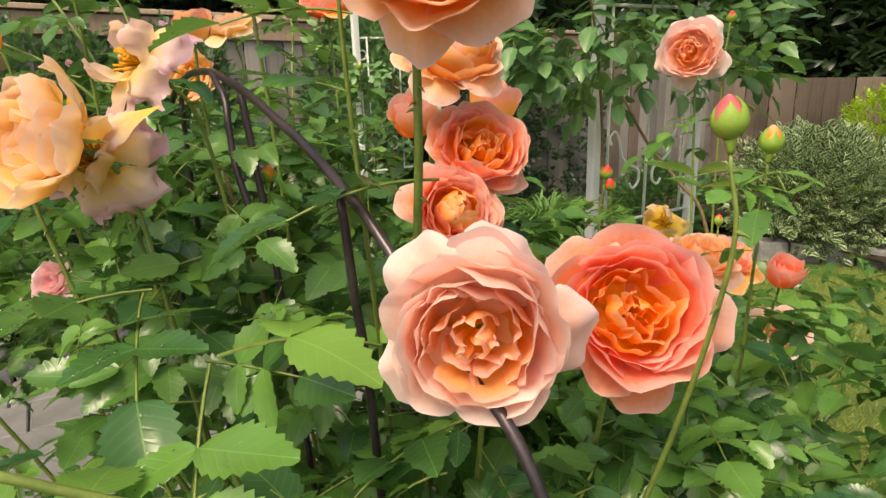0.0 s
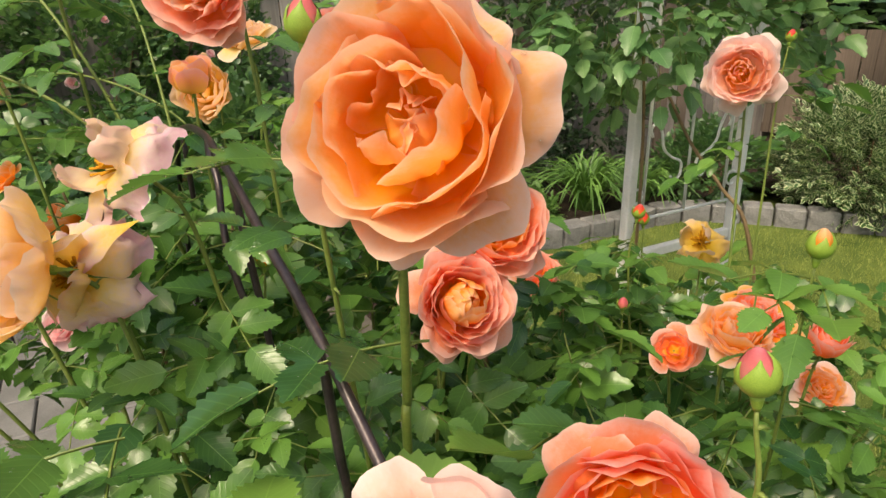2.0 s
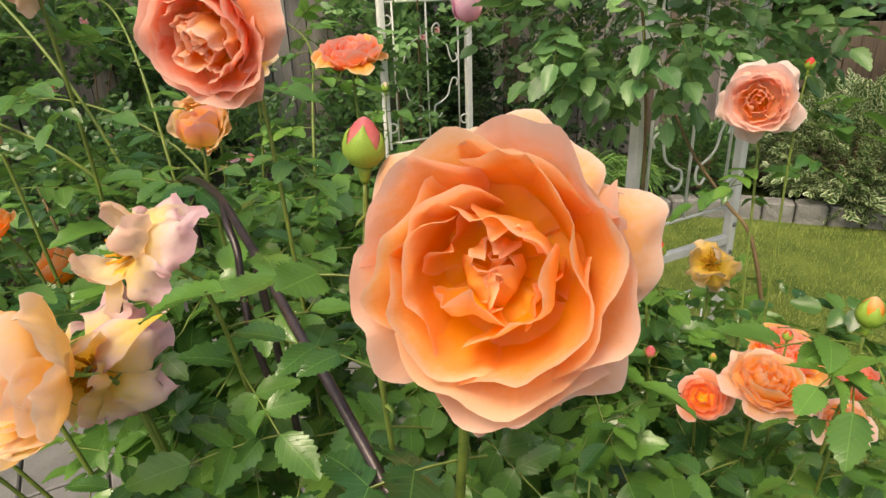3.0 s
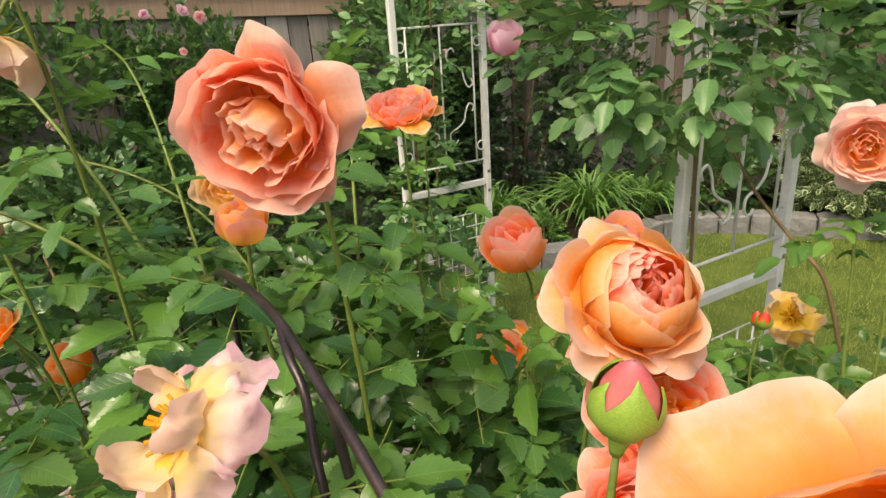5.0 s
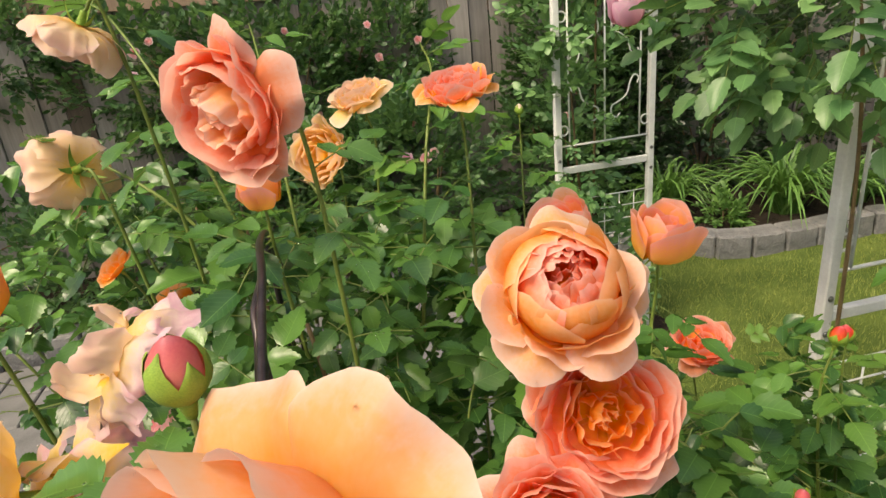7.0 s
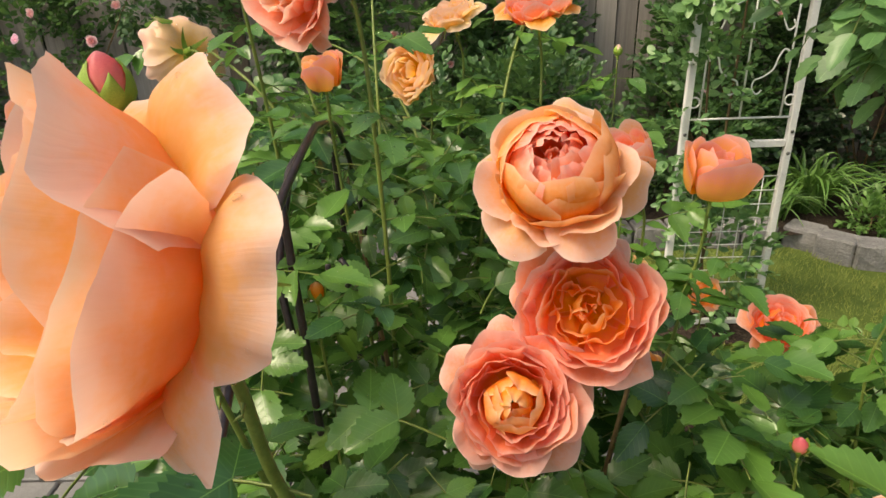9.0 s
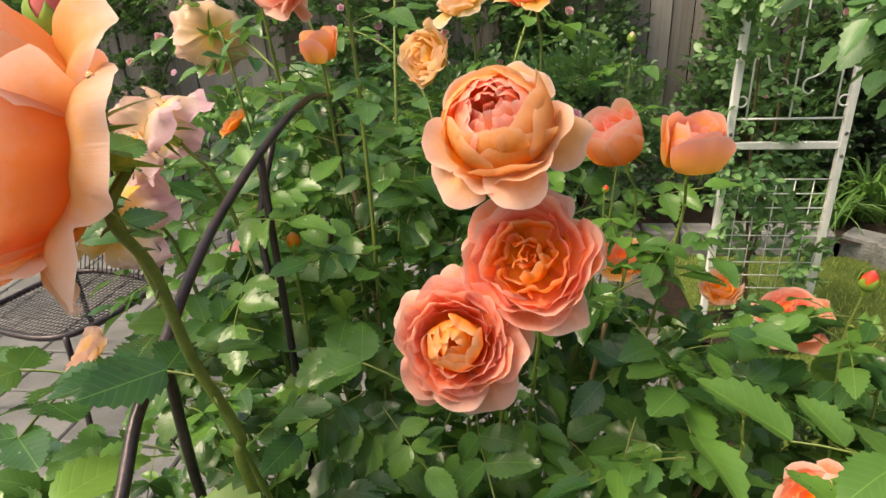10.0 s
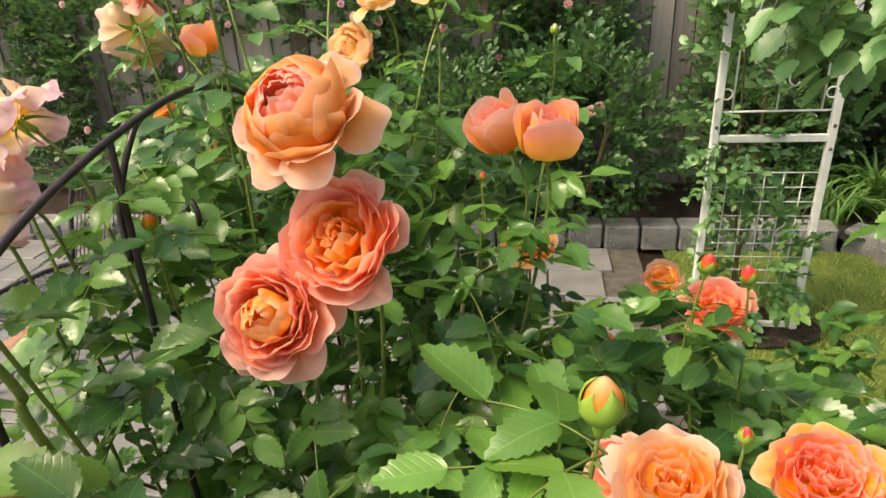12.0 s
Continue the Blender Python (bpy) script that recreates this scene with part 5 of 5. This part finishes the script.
def shrub(name, label, category, blobs, raw, mat, seed, stems=5, blooms=(), foot=None, axes=GARDEN, size=(0.8, 1.2)):
    g = random.Random(seed)
    base = foot or (blobs[0][1][0], blobs[0][1][1], 0.05)
    t = thing(name, axes @ Vector(base), label, category)
    poses = []
    for count, centre, radii in blobs:
        poses += blob_poses(g, count, centre, radii, size=size, axes=axes)
    mass("foliage", poses, [mat, STEM], raw, t, seed=seed)
    for k in range(stems):
        count, c, r = blobs[k % len(blobs)]
        bm = bmesh.new()
        top = Vector((c[0] + g.uniform(-0.5, 0.5) * r[0], c[1] + g.uniform(-0.5, 0.5) * r[1], c[2] + 0.4 * r[2]))
        f = Vector((base[0] + g.uniform(-0.06, 0.06), base[1] + g.uniform(-0.06, 0.06), 0.0))
        tube(bm, spline([f, f.lerp(top, 0.5) + Vector((g.uniform(-0.05, 0.05), 0, 0.05)), top], 6), 0.008, 0.004, 6)
        part("stem", bm, STEM_BROWN, t, "", axes)
    for at, size, colour in blooms:
        way = Vector((g.uniform(-0.4, 0.4), -1, g.uniform(-0.1, 0.6)))
        bloom(t, "small", colour, G(*at), GARDEN.to_3x3() @ way, size, g.randrange(9999), "small pink rose")
    return t


g = random.Random(21)


def scatter(n, u0, u1, n0, n1, z0, z1):
    return [((g.uniform(u0, u1), g.uniform(n0, n1), g.uniform(z0, z1)), g.uniform(0.045, 0.07), "blush" if g.random() < 0.75 else "lilac") for _ in range(n)]


shrub("climbing_rose", "climbing rose with small pink blooms trained on the fence", "climbing rose",
      [(850, (0.2, 4.42, 1.15), (0.8, 0.22, 0.6)), (330, (0.95, 4.42, 1.25), (0.4, 0.18, 0.45)), (200, (-0.5, 4.4, 1.4), (0.5, 0.18, 0.35)), (220, (0.5, 4.3, 0.6), (0.6, 0.2, 0.5))], CLIMB_RAW, LEAF_CLIMB, 31, 7,
      scatter(18, -0.5, 1.3, 4.1, 4.22, 0.9, 1.8))
shrub("climbing_rose", "climbing rose with pale blooms on the fence behind the arch", "climbing rose",
      [(700, (2.35, 4.4, 1.15), (0.55, 0.2, 0.75)), (300, (2.1, 4.2, 0.6), (0.5, 0.3, 0.45))], CLIMB_RAW, LEAF_CLIMB, 32, 6,
      scatter(5, 1.95, 2.6, 4.1, 4.2, 0.7, 1.5))
shrub("climbing_rose", "climbing rose with pink blooms on the grey fence", "climbing rose",
      [(520, (-2.5, 4.42, 1.0), (0.6, 0.2, 0.75)), (480, (-3.35, 4.42, 1.0), (0.65, 0.2, 0.8)), (260, (-1.5, 4.42, 1.62), (0.6, 0.2, 0.3)), (160, (-1.2, 4.35, 0.45), (0.5, 0.25, 0.4))], CLIMB_RAW, LEAF_CLIMB, 33, 6,
      scatter(20, -3.4, -1.2, 4.1, 4.22, 0.6, 1.6))
shrub("shrub_rose", "green leafy shrub rose with a few pink buds", "shrub",
      [(520, (1.0, 3.9, 0.6), (0.5, 0.33, 0.55)), (420, (0.2, 3.85, 0.55), (0.6, 0.3, 0.5)), (300, (-0.9, 3.9, 0.4), (0.5, 0.3, 0.35))], CLIMB_RAW, LEAF_CLIMB, 34, 6, scatter(4, 0.6, 1.3, 3.55, 3.6, 0.6, 0.95))
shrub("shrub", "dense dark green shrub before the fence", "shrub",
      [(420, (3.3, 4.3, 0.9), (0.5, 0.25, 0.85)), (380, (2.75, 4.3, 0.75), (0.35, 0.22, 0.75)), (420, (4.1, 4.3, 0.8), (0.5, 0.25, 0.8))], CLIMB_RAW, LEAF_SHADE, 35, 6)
shrub("variegated_shrub", "rounded shrub with cream-edged green leaves", "shrub",
      [(1500, (5.3, 2.55, 0.42), (0.5, 0.6, 0.42))], HEDGE_RAW, LEAF_HEDGE, 36, 5)
shrub("variegated_shrub", "wide shrub with cream-edged green leaves", "shrub",
      [(1500, (5.75, 1.4, 0.42), (0.5, 0.75, 0.42))], HEDGE_RAW, LEAF_HEDGE, 37, 5)
shrub("green_shrub", "low green shrub beside the lilies", "shrub", [(420, (4.55, 3.4, 0.3), (0.45, 0.3, 0.28))], CLIMB_RAW, LEAF_CLIMB, 38, 4)
shrub("lime_shrub", "bright lime-yellow spirea shrub", "shrub", [(520, (6.4, 2.5, 0.75), (0.35, 0.45, 0.42))], LIME_RAW, LEAF_LIME, 39, 4)
shrub("lime_shrub", "small bright green plant in the mulch", "plant", [(60, (2.98, 3.58, 0.15), (0.08, 0.08, 0.07))], LIME_RAW, LEAF_LILY, 40, 2)

# the rose that climbs the arch, hanging out over the near side
arch_rose = shrub("climbing_rose", "climbing rose with large leaves covering the white arch", "climbing rose",
      [(200, (0.34, 1.78, 1.66), (0.29, 0.2, 0.24)), (130, (0.45, 1.9, 2.0), (0.4, 0.25, 0.2)), (60, (0.62, 1.95, 1.7), (0.16, 0.16, 0.25)), (70, (0.72, 2.16, 1.64), (0.17, 0.14, 0.27)), (45, (0.12, 1.95, 1.62), (0.12, 0.1, 0.18))],
      LEAF_NP, LEAF_ARCH, 41, 0, foot=(0.36, 1.99, 0.02), axes=Matrix(), size=(0.8, 1.15))
end = bloom(arch_rose, "young", "lilac", (-0.043, 1.729, 1.616), (0.05, -0.35, 0.85), 0.085, 77, "half-open lilac-pink rose")
cane(arch_rose, [(0.39, 1.9, 0.0), (0.4, 1.9, 0.6), (0.395, 1.915, 1.2), (0.36, 1.88, 1.55), (0.3, 1.82, 1.75)], 0.006, 0.003, STEM_BROWN, 7, True, 6)
cane(arch_rose, [(0.66, 1.5, 0.0), (0.64, 1.55, 0.8), (0.601, 1.609, 1.1), (0.545, 1.67, 1.19), (0.48, 1.74, 1.278), (0.42, 1.82, 1.4)], 0.0055, 0.0035, STEM_BROWN, 7, True, 8)
cane(arch_rose, [(0.3, 1.85, 1.7), (0.1, 1.92, 1.66), end], 0.003, 0.002, STEM, 7, False, 5)
shrub("climbing_rose", "thin climbing rose winding through the arch's far side", "climbing rose",
      [(100, (1.56, 2.74, 1.15), (0.1, 0.08, 0.65)), (75, (1.74, 2.75, 0.36), (0.16, 0.12, 0.3)), (50, (1.6, 2.72, 1.7), (0.25, 0.12, 0.3))], CLIMB_RAW, LEAF_ARCH, 42, 3, foot=(1.68, 2.76, 0.02))


# ---- lilies: clumps of arching strap leaves ----
def lily(u, n, count, size, seed):
    r = random.Random(seed)
    t = thing("daylily", G(u, n, 0.09), "clump of arching green strap leaves in the mulch", "plant", "daylilies")
    V, F, U = [], [], []
    for k in range(count):
        a, L = r.uniform(0, 6.28), size * r.uniform(0.7, 1.15)
        reach = r.uniform(0.25, 0.9)
        o = Vector((u + r.uniform(-0.07, 0.07), n + r.uniform(-0.07, 0.07), 0.06))
        out, side = Vector((math.cos(a), math.sin(a), 0)), Vector((-math.sin(a), math.cos(a), 0))
        base = len(V)
        for j in range(8):
            s = j / 7
            c = o + out * (reach * L * s ** 1.3) + Vector((0, 0, L * (1.15 * s - (0.45 + 0.6 * reach) * s ** 2.4)))
            w = 0.011 * size / 0.6 * (1 - s) ** 0.5 + 0.0006
            for q, lift in ((-1, 0.006), (0, 0), (1, 0.006)):
                V.append(GARDEN @ (c + side * q * w + Vector((0, 0, lift))))
                U.append((0.5 + q * 0.5, s))
        for j in range(7):
            for q in range(2):
                b = base + j * 3 + q
                F.append((b, b + 1, b + 4, b + 3))
    ob = put("strap_leaves", mesh_from("strap_leaves", V, F, LEAF_LILY, U), Matrix(), t)
    tagged(ob, kind="stuff")


lily(3.45, 3.6, 170, 0.74, 1)
lily(2.78, 3.95, 120, 0.66, 2)
lily(3.95, 3.55, 120, 0.6, 3)
lily(2.5, 3.85, 60, 0.45, 4)

# ---- dark conifers beyond the fences ----
def conifer(u, n, h, r, seed):
    g = random.Random(seed)
    t = thing("conifer_tree", G(u, n, 0), "dark evergreen tree beyond the fence", "tree", "trees beyond the fence")
    bm = bmesh.new()
    tube(bm, [Vector((u, n, 0)), Vector((u + 0.05, n, h * 0.5)), Vector((u, n + 0.05, h * 0.97))], 0.16, 0.02, 8)
    part("trunk", bm, STEM_BROWN, t, "", GARDEN)
    poses = []
    for k in range(700):
        s = g.random() ** 0.8
        a = g.uniform(0, 6.28)
        rr = r * (1 - s) ** 0.7 * (0.55 + 0.45 * g.random()) * (1 + 0.2 * math.sin(5 * a + 9 * s))
        p = Vector((u + rr * math.cos(a), n + rr * math.sin(a), 0.3 + s * (h - 0.4)))
        poses.append(GARDEN @ leaf_pose(p, (math.cos(a), math.sin(a), g.uniform(-0.7, 0.2)), g.uniform(-1, 1), g.uniform(1.1, 2.0)))
    mass("crown", poses, [LEAF_DARK, STEM], DARK_RAW, t, seed=seed)


for k, (u, n, h, r) in enumerate([(8.6, 3.2, 6.5, 1.3), (9.2, 1.2, 7.0, 1.4), (8.8, -0.8, 6.0, 1.3), (9.0, -2.8, 6.5, 1.4), (7.4, 6.4, 6.2, 1.4), (5.2, 6.8, 6.5, 1.4), (3.2, 6.6, 6.0, 1.3), (1.0, 7.0, 6.4, 1.4), (-1.2, 6.8, 6.2, 1.4), (-3.2, 6.7, 6.5, 1.4)]):
    conifer(u, n, h, r, 60 + k)

shrub("cedar_hedge", "tall dark cedar hedge behind the side fence", "hedge",
      [(1100, (8.1, k * 1.3 - 3.5, 1.9), (0.6, 1.1, 2.1)) for k in range(7)], DARK_RAW, LEAF_DARK, 51, 7, size=(0.8, 1.5))
shrub("cedar_hedge", "tall dark cedar hedge behind the back fence", "hedge",
      [(700, (k * 1.5 - 4.0, 5.9, 1.7), (1.1, 0.5, 1.7)) for k in range(8)], DARK_RAW, LEAF_DARK, 52, 7, size=(0.8, 1.5))

# ---- lawn grass ----
g = random.Random(8)
V, F, U = [], [], []
for k in range(42000):
    u, n = g.uniform(1.5, 5.1), g.uniform(-0.6, 3.6)
    if n > 3.18 and u > 2.75 or u > 4.2 and n > 3.0 - (u - 4.2) * 1.15:
        continue
    if (u - 1.72) ** 2 / 0.09 + (n - 2.72) ** 2 / 0.03 < 1:
        continue
    h, a = g.uniform(0.015, 0.04), g.uniform(0, 6.28)
    lean = Vector((g.uniform(-0.02, 0.02), g.uniform(-0.02, 0.02), h))
    p, s = Vector((u, n, -0.008)), Vector((math.cos(a), math.sin(a), 0)) * 0.0022
    b = len(V)
    V += [GARDEN @ (p - s), GARDEN @ (p + s), GARDEN @ (p + lean)]
    U += [(0, 0), (1, 0), (0.5, 1)]
    F.append((b, b + 1, b + 2))
tagged(put("grass", mesh_from("grass", V, F, GRASS, U, False), Matrix()), "short green lawn grass with dry tips", "grass", kind="stuff")

# soil ring at the arch's foot
bm = bmesh.new()
bmesh.ops.create_circle(bm, cap_ends=True, segments=24, radius=1.0, matrix=GARDEN @ Matrix.Translation((1.72, 2.72, 0.012)) @ Matrix.Diagonal((0.33, 0.19, 1, 1)))
tagged(put("soil", mesh_of("soil", bm, SOIL), Matrix()), "dark soil patch round the climber's foot", "soil", kind="structure")


# ---- iron mesh chair on the paving ----
chair = thing("garden_chair", (-2.25, 0.85, 0), "dark iron garden chair with a woven mesh seat", "chair")
C = Matrix.Translation((-2.25, 0.85, 0.02)) @ Matrix.Rotation(radians(25), 4, "Z")
bm = bmesh.new()
rim = [Vector((0.27 * math.copysign(abs(math.cos(a)) ** 0.6, math.cos(a)), 0.26 * math.copysign(abs(math.sin(a)) ** 0.6, math.sin(a)), 0.42)) for a in [2 * math.pi * k / 32 for k in range(33)]]
tube(bm, rim, 0.013, seg=7, cap=False)
part("seat_frame", bm, IRON, chair, "", C)
bm = bmesh.new()
for k in range(-12, 13):
    x = k * 0.02
    w = 0.25 * (1 - (abs(x) / 0.27) ** 3.3) ** 0.3
    tube(bm, [Vector((x, -w, 0.42)), Vector((x, 0, 0.407)), Vector((x, w, 0.42))], 0.0022, seg=4)
    w = 0.26 * (1 - (abs(x) / 0.26) ** 3.3) ** 0.3
    tube(bm, [Vector((-w, x, 0.42)), Vector((0, x, 0.407)), Vector((w, x, 0.42))], 0.0022, seg=4)
part("mesh_seat", bm, IRON, chair, "woven iron mesh", C)
for sx in (-1, 1):
    for sy in (-1, 1):
        bm = bmesh.new()
        tube(bm, spline([(0.23 * sx, 0.21 * sy, 0.42), (0.25 * sx, 0.23 * sy, 0.2), (0.29 * sx, 0.27 * sy, 0.0)], 5), 0.012, seg=7)
        part("leg", bm, IRON, chair, "", C)
bm = bmesh.new()
tube(bm, spline([(-0.25, 0.22, 0.42), (-0.27, 0.32, 0.7), (-0.16, 0.37, 0.9), (0.16, 0.37, 0.9), (0.27, 0.32, 0.7), (0.25, 0.22, 0.42)], 7), 0.012, seg=7)
part("back_frame", bm, IRON, chair, "", C)
bm = bmesh.new()
for k in range(-9, 10):
    x = k * 0.026
    tube(bm, [Vector((x, 0.23, 0.43)), Vector((x, 0.31, 0.66)), Vector((x, 0.365, 0.89 - 0.3 * x * x * 10 * 0.3))], 0.0022, seg=4)
part("mesh_back", bm, IRON, chair, "woven iron mesh", C)
